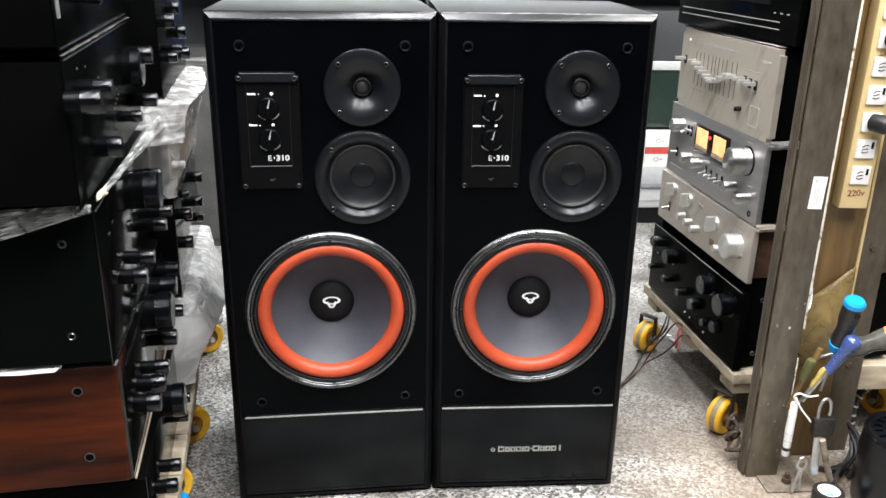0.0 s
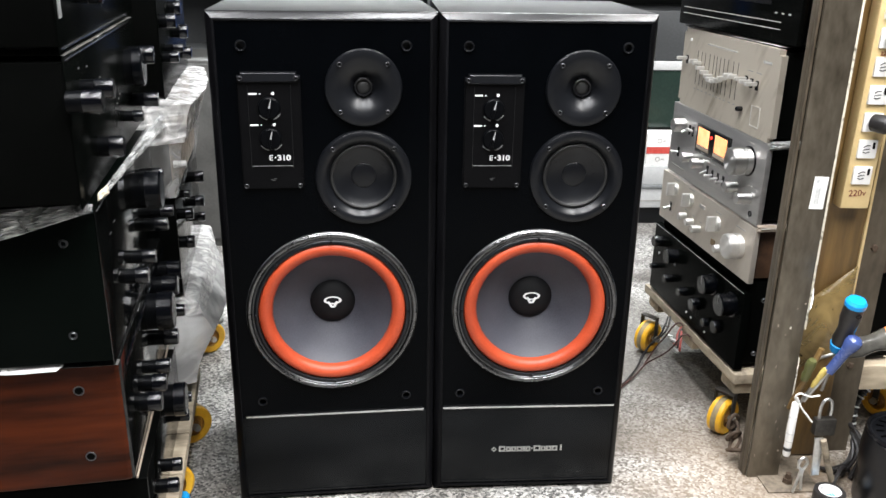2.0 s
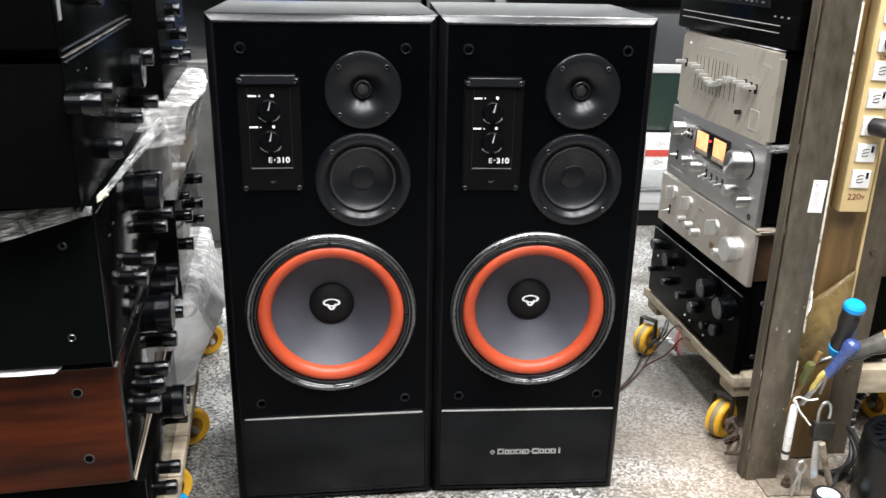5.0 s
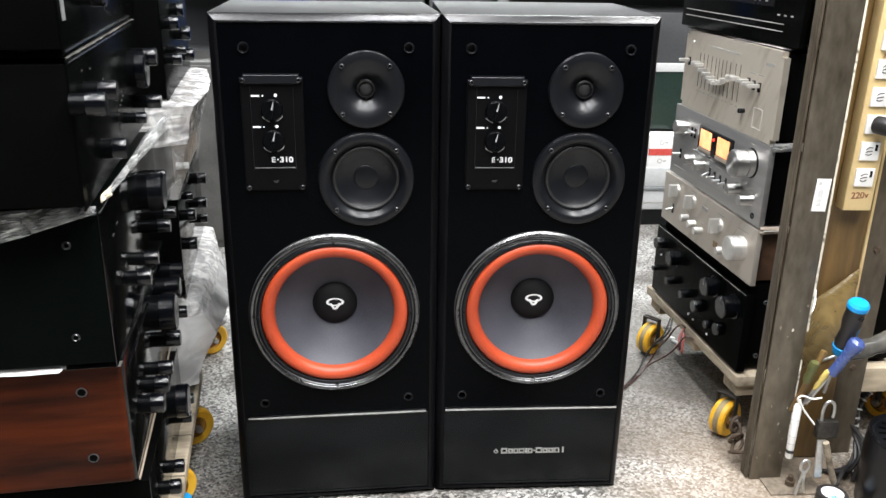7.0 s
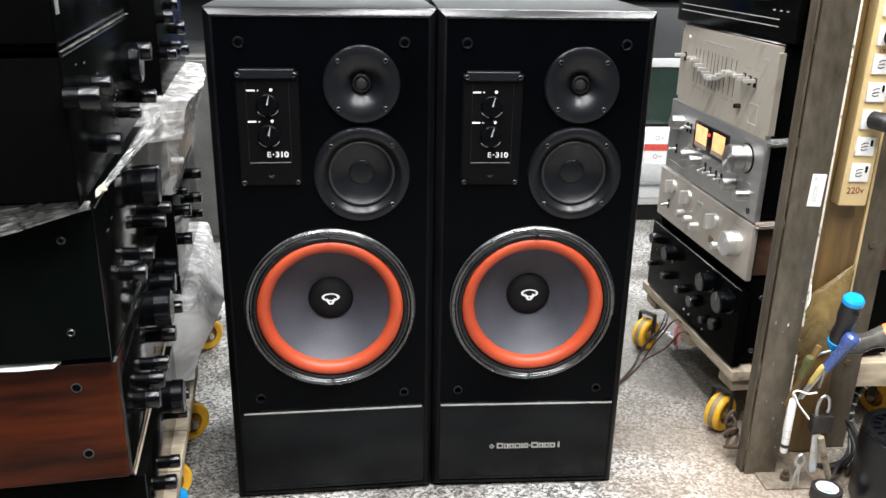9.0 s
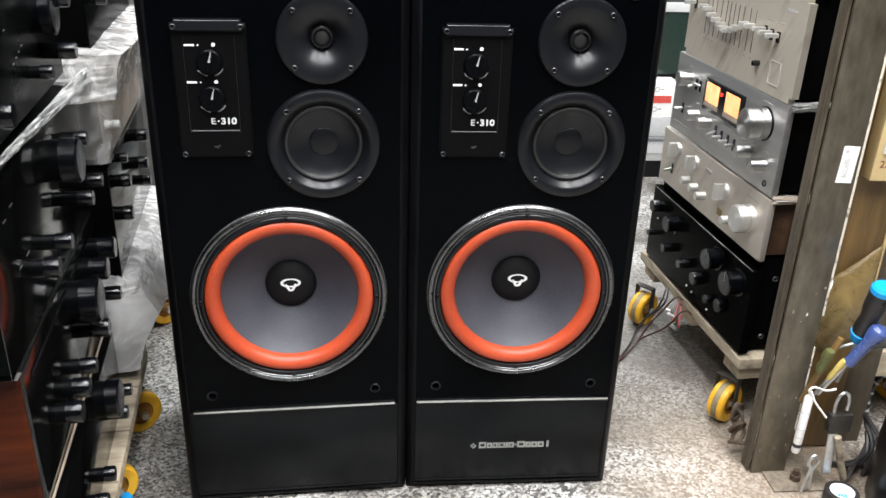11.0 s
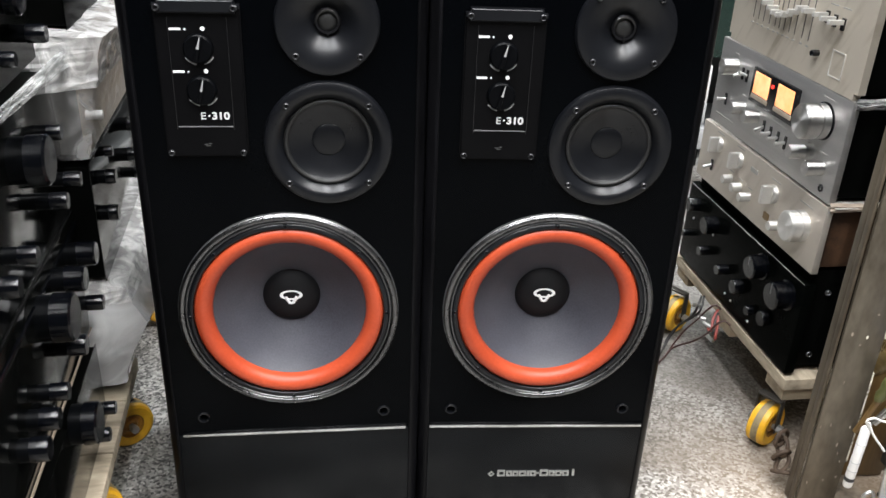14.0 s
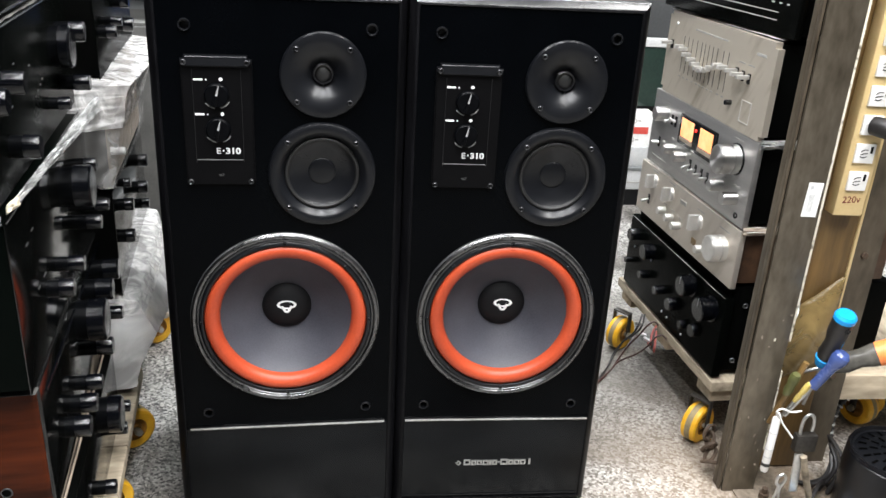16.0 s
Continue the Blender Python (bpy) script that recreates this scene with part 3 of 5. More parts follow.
def loudspeaker(m, label, badge, more_left=0.0, more_right=0.0, plate_shift=(0.0, 0.0)):
    sp = thing("loudspeaker", m, label, "loudspeaker", "pair of loudspeakers")
    h, c = W / 2, 0.0135
    xl, xr = -h - more_left, h + more_right
    u = lambda x: x - 0.17325
    # veneered shell with mitred bevels round the front
    b = bmesh.new()
    loops = []
    arc = [(c * (1 - math.sin(radians(a)) ** 1.5), c * (1 - math.cos(radians(a)) ** 1.5)) for a in (4, 15, 27, 40, 53, 65, 77, 90)]
    for inset, y in [(c + 0.0015, 0.004), (c + 0.0004, 0.0004)] + arc + [(0.0, D)]:
        loops.append([b.verts.new(v) for v in ((xl + inset, y, inset), (xr - inset, y, inset), (xr - inset, y, H - inset), (xl + inset, y, H - inset))])
    for p, q in zip(loops, loops[1:]):
        for i in range(4):
            b.faces.new((p[i], p[(i + 1) % 4], q[(i + 1) % 4], q[i]))
    b.faces.new(loops[-1])
    b.normal_update()
    # top and upper bevel take the vinyl copies with light in their colour
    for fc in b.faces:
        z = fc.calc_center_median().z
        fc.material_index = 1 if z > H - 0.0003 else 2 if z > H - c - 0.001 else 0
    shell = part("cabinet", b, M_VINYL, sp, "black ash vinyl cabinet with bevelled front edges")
    shell.data.materials.append(M_VINYL_LIT)
    shell.data.materials.append(M_VINYL_LITEDGE)
    wz, mz, tz = (u(0.173), 0.379), (u(0.230), 0.617), (u(0.232), 0.7635)
    holes = [(*wz, 0.1335), (*mz, 0.066), (*tz, 0.05)] + [(u(x), z, 0.0065) for x, z in HOLES]
    part("baffle", plate_with_holes(xl + c, xr - c, 0.181, H - c - 0.002, 0.0022, holes), M_BAFFLE, sp, "satin black front baffle", False)
    part("lower_panel", box(xl + c + 0.001, xr - c - 0.001, 0.0005, 0.012, c + 0.004, 0.1795, 0.0012), M_LOWER, sp, "satin black plinth panel")
    part("trim_strip", box(-h + c + 0.002, h - c - 0.002, -0.0028, 0.002, 0.1790, 0.1832, 0.0012), M_CHROME, sp, "thin bright metal trim strip")
    part("base_groove", box(-h + c + 0.004, h - c - 0.004, -0.0004, 0.001, 0.0205, 0.0218), M_BLKPLASTIC, sp)
    for x, z in HOLES:
        part("grille_socket", lathe([(0.0062, 0.016), (0.0062, -0.0002), (0.0080, -0.0008), (0.0088, 0.0010), (0.0088, 0.003)], 24, u(x), z), M_BLKPLASTIC, sp, "black plastic grille socket")
        part("socket_floor", lathe([(0, 0.015), (0.0062, 0.015)], 20, u(x), z), M_BLKPLASTIC, sp)
    # woofer
    wf = part("woofer", lathe([(0.1275, 0.012), (0.1262, 0.004), (0.1260, -0.0055), (0.1268, -0.0068), (0.1282, -0.0072), (0.1312, -0.0066), (0.1330, -0.0050), (0.1336, -0.0030)], 96), M_BLKPLASTIC, sp, "ten-inch woofer in a stepped black frame", True, pose(wz[0], 0, wz[1]))
    part("rim", lathe([(0.1412 - 0.0042 * math.cos(math.pi * k / 12), -0.0030 - 0.0042 * math.sin(math.pi * k / 12)) for k in range(13)] + [(0.1456, 0.003)], 96), M_RIM, wf, "polished dark rolled rim")
    part("rim_edge", lathe([(0.1450, -0.0040), (0.1458, -0.0032), (0.1461, -0.0018), (0.1461, 0.002)], 96), M_RIMEDGE, wf, "thin bright outer edge")
    part("bead", lathe([(0.1332, -0.0030), (0.1336, -0.0056), (0.1344, -0.0064), (0.1354, -0.0062), (0.1362, -0.0048), (0.1369, -0.0030)], 96), M_BEAD, wf, "narrow dark bead inside the rim")
    roll = [(0.1280, 0.006)] + [(0.1146 + 0.0118 * math.cos(math.pi * k / 18), 0.0042 - 0.0015 * math.cos(math.pi * k / 18) - 0.0122 * math.sin(math.pi * k / 18)) for k in range(19)] + [(0.1022, 0.0090)]
    part("surround", lathe(roll, 96), M_RED, wf, "orange-red foam roll surround")
    part("cone", lathe([(0.1046, 0.0052), (0.1020, 0.0090), (0.080, 0.0255), (0.060, 0.0385), (0.045, 0.0475), (0.036, 0.0530)], 96), M_CONE, wf, "grey paper cone, faintly dusty")
    part("dust_cap", lathe([(0.0395, 0.0500), (0.0380, 0.0475), (0.032, 0.0425), (0.022, 0.0382), (0.011, 0.0362), (0, 0.0356)], 64), M_CAP, wf, "black domed dust cap")
    emblem = lathe([(0.0085, 0.0), (0.0085, -0.001), (0.0118, -0.001), (0.0118, 0.0)], 32)
    emblem.transform(Matrix.Diagonal((1, 1, 0.5, 1)) @ Matrix.Translation((0, 0, 0.006)))
    for sx in (-1, 1):
        tube([(sx * 0.0058, -0.0005, 0.0008), (sx * 0.002, -0.0005, -0.0065)], 0.0017, 6, emblem)
    tube([(-0.0028, -0.0005, -0.0066), (0, -0.0005, -0.0070), (0.0028, -0.0005, -0.0066)], 0.0014, 6, emblem)
    part("emblem", emblem, M_PRINT, wf, "small white emblem", True, pose(0, 0.0353, 0.0035) @ Matrix.Diagonal((1.32, 1, 1.25, 1)))
    for k in range(8):
        a = radians(45 * k)
        part("screw", screw_mesh(0.0032), M_BLKPLASTIC, wf, "", True, pose(0.1300 * math.cos(a), -0.0064, 0.1300 * math.sin(a)))
    # midrange
    md = part("midrange_driver", lathe([(0.0548, 0.0070), (0.0556, 0.0050), (0.0590, 0.0010), (0.0628, -0.0030), (0.0655, -0.0048), (0.0690, -0.0055), (0.0745, -0.0052), (0.0775, -0.0036), (0.0790, -0.0008), (0.0793, 0.003)], 72), M_BLKPLASTIC, sp, "black midrange driver with a moulded flange", True, pose(mz[0], 0, mz[1]))
    sr = [(0.0522 + 0.0030 * math.cos(math.pi * k / 8), 0.0062 - 0.0030 * math.sin(math.pi * k / 8)) for k in range(9)]
    part("surround", lathe([(0.0556, 0.0075)] + sr + [(0.0488, 0.0070)], 64), M_RUBBER, md)
    part("cone", lathe([(0.0496, 0.0060), (0.0470, 0.0080), (0.036, 0.0120), (0.0200, 0.0170)], 64), M_BLKPLASTIC, md, "dark grey midrange cone")
    part("dust_cap", lathe([(0.0206, 0.0172), (0.0202, 0.0160), (0.0194, 0.0155), (0.0150, 0.0146), (0.0080, 0.0140), (0, 0.0138)], 40), M_BLKPLASTIC, md, "shallow black dust cap")
    for k in range(4):
        a = radians(45 + 90 * k)
        part("screw", screw_mesh(0.0042), M_DARKSCREW, md, "", True, pose(0.0697 * math.cos(a), -0.0055, 0.0697 * math.sin(a)))
    # tweeter
    tw = part("tweeter", lathe([(0.0614, 0.003), (0.0614, -0.0020), (0.0594, -0.0048), (0.0540, -0.0060), (0.0450, -0.0052), (0.0340, -0.0018), (0.0240, 0.0048), (0.0180, 0.0110), (0.0155, 0.0135)], 72), M_BLKPLASTIC, sp, "round black horn tweeter", True, pose(tz[0], 0, tz[1]))
    part("dome_ring", lathe([(0.0165, 0.0145), (0.0158, 0.0095), (0.0140, 0.0080), (0.0118, 0.0085), (0.0112, 0.0130)], 40), M_BLKGLOSS, tw)
    part("dome", lathe([(0.0115, 0.0135), (0.0100, 0.0122), (0.0065, 0.0110), (0, 0.0104)], 36), M_RUBBER, tw, "black tweeter dome")
    part("phase_bar", box(-0.0007, 0.0007, 0.0045, 0.0115, -0.0172, -0.0105), M_BLKGLOSS, tw)
    for k in range(4):
        a = radians(45 + 90 * k)
        part("screw", screw_mesh(0.0042), M_DARKSCREW, tw, "", True, pose(0.0530 * math.cos(a), -0.0057, 0.0530 * math.sin(a)))
    bars = box(-0.0085, -0.0030, -0.0042, -0.0030, -0.0478, -0.0466)
    box(-0.0022, 0.0030, -0.0042, -0.0030, -0.0468, -0.0456, bm=bars), box(0.0020, 0.0085, -0.0042, -0.0030, -0.0488, -0.0476, bm=bars)
    part("marking", bars, M_DIMPRINT, tw)
    # control plate
    px, pz = plate_shift
    pl = part("control_plate", rounded_plate(u(0.0395), u(0.1365), -0.0028, 0.004, 0.5985, 0.7865, 0.0055, 0.0022), M_PLATE, sp, "black attenuator plate with two dials", True, pose(px, 0, pz))
    part("ridge", rounded_plate(u(0.0400), u(0.1360), -0.0085, -0.002, 0.7705, 0.7862, 0.0052, 0.0020), M_BLKPLASTIC, pl, "raised ridge catching the light")
    frame_bm = box(u(0.0545), u(0.0555), -0.0040, -0.002, 0.6335, 0.7660)
    box(u(0.1205), u(0.1215), -0.0040, -0.002, 0.6335, 0.7660, bm=frame_bm)
    part("panel_edge", frame_bm, M_BLKGLOSS, pl)
    # highlight on the recess's lower edge, drawn as a grey line
    part("recess_glint", box(u(0.0560), u(0.1200), -0.0036, -0.002, 0.6365, 0.6376), M_DIMPRINT, pl, "thin grey line for the recess edge's highlight")
    for x in (0.0450, 0.1300):
        for z in (0.7770, 0.6040):
            part("screw", screw_mesh(0.0042), M_DARKSCREW, pl, "", True, pose(u(x), -0.0083 if z > 0.7 else -0.0028, z))
    for z in (0.7305, 0.6815):
        d = part("dial", lathe([(0, -0.010), (0.0150, -0.0100), (0.0168, -0.0080), (0.0175, -0.0028), (0, -0.0028)], 36), M_KNOBROOT, pl, "round black dial", True, pose(u(0.087), 0, z))
        part("finger_ridge", box(-0.0026, 0.0026, -0.0130, -0.009, -0.0145, 0.0145, 0.0011), M_KNOBROOT, d, "", True, pose(0, 0, 0, 0, 14, 0))
        # pointer mark shaped as a wedge, the finger ridge's sheen painted in with it
        wedge = box(-0.0015, 0.0015, -0.0134, -0.0124, 0.001, 0.0150)
        for v in wedge.verts:
            if v.co.z > 0.01:
                v.co.x *= 0.25
        part("pointer", wedge, M_POINTER, d, "pale wedge for the pointer and the ridge's sheen", False, pose(0, 0, 0, 0, 14, 0))
        part("scale_arc", lathe([(0.0182, -0.0032), (0.0198, -0.0032)], 26, 0, 0, 215, 258), M_POINTER, d)
        part("scale_arc", lathe([(0.0182, -0.0032), (0.0198, -0.0032)], 26, 0, 0, 286, 330), M_POINTER, d)
        part("marking", box(u(0.0560), u(0.0690), -0.0034, -0.002, z + 0.0205, z + 0.0232), M_PRINT, pl)
        part("dot", lathe([(0, -0.0036), (0.0012, -0.0036), (0.0012, -0.002)], 12, u(0.0735), z + 0.0218), M_PRINT, pl)
        part("dot", lathe([(0, -0.0036), (0.0026, -0.0036), (0.0026, -0.002)], 14, u(0.0935), z + 0.0225), M_PRINT, pl)
    lettering("E", 0.0122, M_LETTER, pl, pose(u(0.0858), -0.0034, 0.6462, 90) @ Matrix.Diagonal((1.10, 1, 1, 1)), bold=0.0001)
    part("dot", lathe([(0, -0.0036), (0.0011, -0.0036), (0.0011, -0.002)], 12, u(0.0928), 0.6505), M_PRINT, pl)
    lettering("310", 0.0122, M_LETTER, pl, pose(u(0.1062), -0.0034, 0.6462, 90) @ Matrix.Diagonal((1.16, 1, 1, 1)), bold=0.00035)
    bars = box(u(0.0840), u(0.0885), -0.0034, -0.002, 0.6142, 0.6152)
    box(u(0.0892), u(0.0930), -0.0034, -0.002, 0.6150, 0.6160, bm=bars), box(u(0.0858), u(0.0912), -0.0034, -0.002, 0.6125, 0.6134, bm=bars)
    part("marking", bars, M_TICK, pl)
    if badge:
        bars = lathe([(0.0028, 0), (0.0028, -0.0016), (0.0052, -0.0016), (0.0052, 0)], 4, u(0.1115), 0.0895)
        for i, (x, w, z0, z1) in enumerate([(0.121, 0.012, 0.085, 0.0960), (0.1345, 0.009, 0.085, 0.0945), (0.1445, 0.009, 0.085, 0.0945), (0.1545, 0.011, 0.085, 0.0945), (0.1665, 0.004, 0.085, 0.0945),
                                            (0.1715, 0.009, 0.085, 0.0945), (0.1815, 0.004, 0.0895, 0.0912), (0.1865, 0.013, 0.085, 0.0960), (0.2005, 0.009, 0.085, 0.0945), (0.2105, 0.010, 0.085, 0.0945),
                                            (0.2215, 0.010, 0.085, 0.0945), (0.2365, 0.0035, 0.085, 0.0965)]):
            if w < 0.005:
                box(u(x), u(x + w), -0.0018, 0.001, z0, z1, bm=bars)
                continue
            for xa, xb, za, zb in ((x, x + 0.0026, z0, z1), (x + w - 0.0026, x + w, z0, z1), (x + 0.0026, x + w - 0.0026, z1 - 0.0024, z1), (x + 0.0026, x + w - 0.0026, z0, z0 + 0.0024)):
                box(u(xa), u(xb), -0.0018, 0.001, za, zb, bm=bars)
        part("badge", bars, M_ZINC, sp, "bright metal name badge", False)
    return sp


loudspeaker(pose(0.17325, 1.25, 0), "tall black three-way loudspeaker with orange-red woofer surround and name badge", True)
loudspeaker(pose(-0.1795, 1.238, 0, -0.39, 0, 3.4), "tall black three-way loudspeaker with orange-red woofer surround, no badge", False, 0.0055, 0.0036, (-0.003, 0.003))


# ---- hi-fi units ----
def corner_pose(a, b, z):
    """Front-left foot of a unit whose front runs from a to b on the plan, front to the right of that line."""
    return pose(a[0], a[1], z, 0, 0, math.degrees(math.atan2(b[1] - a[1], b[0] - a[0])))


def unit(name, a, b, z, h, depth, panel, case, label, category, group="", proud=0.008, inset=0.012, panel_bevel=0.002, case_h=None, corner=0.0):
    w = math.dist(a, b)
    t = thing(name, corner_pose(a, b, z), label, category, group)
    part("case", box(inset, w - inset, proud, depth, 0.006, (case_h or h) - 0.004, 0.003), case, t)
    face = box(0, w, 0, proud + (0.004 if proud > 0.002 else 0.0004), 0.0, h, 0.0 if corner else panel_bevel, 2)
    if corner:
        bmesh.ops.bevel(face, geom=[e for e in face.edges if abs(e.verts[0].co.y - e.verts[1].co.y) > 0.001], offset=corner, segments=6, affect="EDGES")
    part("front_panel", face, panel, t)
    for x in (0.05, w - 0.05):
        for y in (0.05, depth - 0.05):
            part("foot", lathe([(0, 0), (0.015, 0), (0.015, 0.006), (0, 0.006)], 16), M_RUBBER, t, "", True, pose(x, y, 0.006, -90))
    return t, w


def toggle(t, x, z, tilt=20, mat=M_KNOBSILVER):
    part("switch_slot", box(x - 0.0035, x + 0.0035, -0.002, 0.001, z - 0.011, z + 0.011), M_BLKGLOSS, t)
    part("lever", tube([(0, 0, 0), (0, -0.019, 0)], [0.0026, 0.0034], 10), mat, t, "", True, pose(x, -0.001, z, tilt))


# graphic equaliser
EQ, w = unit("graphic_equaliser", (0.603, 1.858), (0.630, 1.412), 0.636, 0.172, 0.30, M_CHAMPSTREAK, M_BLKCASE, "streaked champagne graphic equaliser with white sliders, black case", "equaliser", "stack of silver hi-fi units", corner=0.010)
SL = [(0.085, 0.106), (0.105, 0.104), (0.124, 0.096), (0.147, 0.090), (0.168, 0.085), (0.183, 0.080), (0.200, 0.079), (0.218, 0.084), (0.237, 0.091), (0.262, 0.101), (0.283, 0.101)]
for i, (x, z) in enumerate(SL):
    part("slot", box(x - 0.0008, x + 0.0008, -0.0006, 0.001, 0.054, 0.128), M_BLACKPRINT, EQ)
    part("slider", box(x - 0.0045, x + 0.0045, -0.020, -0.001, z - 0.004, z + 0.004, 0.0012), M_WHITEKNOB, EQ, "pale slider cap")
for x, z in ((0.030, 0.106), (0.325, 0.103), (0.348, 0.101), (0.371, 0.100)):
    part("switch_slot", box(x - 0.004, x + 0.004, -0.003, 0.001, z - 0.012, z + 0.006), M_BLKGLOSS, EQ)
    part("lever", box(x - 0.004, x + 0.004, -0.026, -0.002, z - 0.0035, z + 0.0035, 0.001), M_WHITEKNOB, EQ)
part("indicator", lathe([(0, -0.002), (0.003, -0.002), (0.003, 0)], 14, 0.042, 0.148), M_PRINT, EQ)
knob(EQ, 0.320, 0.043, 0.005, 0.012, M_BLKKNOB)
fr = box(0.360, 0.396, -0.0012, 0.001, 0.0565, 0.0580)
box(0.360, 0.396, -0.0012, 0.001, 0.018, 0.0195, bm=fr), box(0.360, 0.3615, -0.0012, 0.001, 0.0195, 0.0565, bm=fr), box(0.3945, 0.396, -0.0012, 0.001, 0.0195, 0.0565, bm=fr)
part("button_frame", fr, M_WHITEKNOB, EQ)
part("marking", box(0.13, 0.27, -0.0005, 0.0005, 0.146, 0.149), M_GREYPRINT, EQ)
part("marking", box(0.382, 0.415, -0.0005, 0.0005, 0.141, 0.1465), M_GREYPRINT, EQ)
for x in (0.325, 0.360):
    part("marking", box(x, x + 0.022, -0.0005, 0.0005, 0.119, 0.121), M_GREYPRINT, EQ)
for i, x in enumerate((0.085, 0.105, 0.124, 0.147, 0.168, 0.183, 0.200, 0.218, 0.237, 0.262, 0.283)):
    part("marking", box(x - 0.004, x + 0.004, -0.0005, 0.0005, 0.044, 0.0465), M_GREYPRINT, EQ)

# amplifier with lit meters
AM, w = unit("meter_amplifier", (0.599, 1.868), (0.630, 1.415), 0.472, 0.163, 0.34, M_SILVERGREY, M_BLKCASE, "silver amplifier with two lit amber meters, black case", "amplifier", "stack of silver hi-fi units")
mw = part("meter_window", box(0.151, 0.312, -0.006, 0.001, 0.080, 0.142, 0.002), M_BLKGLOSS, AM, "black meter window")
for x0, x1 in ((0.163, 0.218), (0.248, 0.303)):
    part("meter", box(x0, x1, -0.0075, -0.004, 0.098, 0.136, 0.001), M_AMBER, mw, "amber lit meter face", False)
    part("meter_bezel", box(x0 - 0.003, x1 + 0.003, -0.0076, -0.005, 0.0885, 0.0965, 0.0008), M_TAN, mw)
part("led", lathe([(0, -0.009), (0.003, -0.008), (0.003, -0.005)], 14, 0.230, 0.125), M_REDLED, mw)
vk = knob(AM, 0.390, 0.115, 0.0275, 0.040, M_KNOBSILVER, waist=True, label="large turned volume knob")
part("collar", lathe([(0.0275, -0.003), (0.030, -0.0015), (0.030, 0)], 32), M_BLKGLOSS, vk)
for x, z, r, L in ((0.070, 0.121, 0.0155, 0.028), (0.127, 0.058, 0.0115, 0.024), (0.183, 0.058, 0.0115, 0.026), (0.353, 0.052, 0.0115, 0.026), (0.412, 0.046, 0.0120, 0.028)):
    knob(AM, x, z, r, L, M_KNOBSILVER)
toggle(AM, 0.104, 0.116, 12), toggle(AM, 0.122, 0.116, -22), toggle(AM, 0.055, 0.054, 0), toggle(AM, 0.217, 0.050, 24)
for x in (0.243, 0.270, 0.296):
    toggle(AM, x, 0.047, 4)
part("jack", lathe([(0.0035, 0.004), (0.0035, -0.002), (0.006, -0.002), (0.006, 0)], 18, 0.425, 0.017), M_BLKGLOSS, AM)
for x, z, ww in ((0.06, 0.142, 0.02), (0.115, 0.078, 0.02), (0.175, 0.078, 0.018), (0.235, 0.068, 0.06), (0.34, 0.070, 0.025), (0.40, 0.068, 0.02), (0.375, 0.150, 0.03), (0.02, 0.018, 0.08)):
    part("marking", box(x, x + ww, -0.0005, 0.0005, z, z + 0.0022), M_GREYPRINT, AM)
part("side_screw", moved(screw_mesh(0.005), pose(0, 0, 0, 0, 0, 90)), M_ZINC, AM, "", True, pose(w - 0.0125, 0.11, 0.045))

# lower silver amplifier
A3, w = unit("silver_amplifier", (0.592, 1.872), (0.630, 1.414), 0.351, 0.117, 0.33, M_CHAMP, M_BROWNCASE, "pale silver amplifier with satin knobs, brown case", "amplifier", "stack of silver hi-fi units")
for x, z, r, L in ((0.080, 0.089, 0.0155, 0.022), (0.167, 0.088, 0.0155, 0.022), (0.149, 0.044, 0.0085, 0.018), (0.187, 0.042, 0.0085, 0.018), (0.225, 0.038, 0.0085, 0.020), (0.304, 0.076, 0.0165, 0.024), (0.343, 0.034, 0.0085, 0.022)):
    k = knob(A3, x, z, r, 0.006 if r > 0.012 else L, M_WHITEKNOB)
    if r > 0.012:
        part("grip", box(-0.0050, 0.0050, -L, -0.005, -r * 0.97, r * 0.97, 0.0012), M_WHITEKNOB, k)
knob(A3, 0.405, 0.062, 0.026, 0.030, M_WHITEKNOB, label="large satin volume knob", waist=True)
toggle(A3, 0.064, 0.041, 12)
part("badge", box(0.215, 0.240, -0.0015, 0.001, 0.086, 0.094), M_GREYPRINT, A3)
part("badge", box(0.287, 0.305, -0.0015, 0.001, 0.024, 0.037), M_PLY, A3)
for x, z, ww in ((0.065, 0.110, 0.03), (0.15, 0.110, 0.03), (0.14, 0.058, 0.016), (0.18, 0.056, 0.016), (0.218, 0.053, 0.016), (0.29, 0.099, 0.03), (0.385, 0.098, 0.04)):
    part("marking", box(x, x + ww, -0.0005, 0.0005, z, z + 0.002), M_GREYPRINT, A3)

# black amplifier at the foot of the stack
BA, w = unit("black_amplifier", (0.590, 1.880), (0.630, 1.418), 0.157, 0.172, 0.36, M_BLKFACE, M_BLKCASE, "glossy black amplifier with black knobs on a wooden dolly", "amplifier", "stack of silver hi-fi units", proud=0.014, case_h=0.196)
part("panel_edge_line", box(0.004, w - 0.004, -0.0008, 0.003, 0.1690, 0.1712, 0.0006), M_CHROME, BA, "bright edge line")
for x, z, r, L in ((0.045, 0.137, 0.014, 0.022), (0.134, 0.130, 0.0175, 0.026), (0.029, 0.065, 0.007, 0.016), (0.122, 0.068, 0.010, 0.020), (0.210, 0.070, 0.010, 0.022), (0.272, 0.066, 0.014, 0.018), (0.374, 0.057, 0.014, 0.012), (0.325, 0.045, 0.009, 0.012)):
    knob(BA, x, z, r, L, M_BLKKNOB)
for x, z, r, L in ((0.330, 0.138, 0.021, 0.028), (0.420, 0.130, 0.0235, 0.032)):
    knob(BA, x, z, r, L, M_BLKKNOB, label="large black knob", pointer=M_DIMPRINT, skirt=r + 0.003)
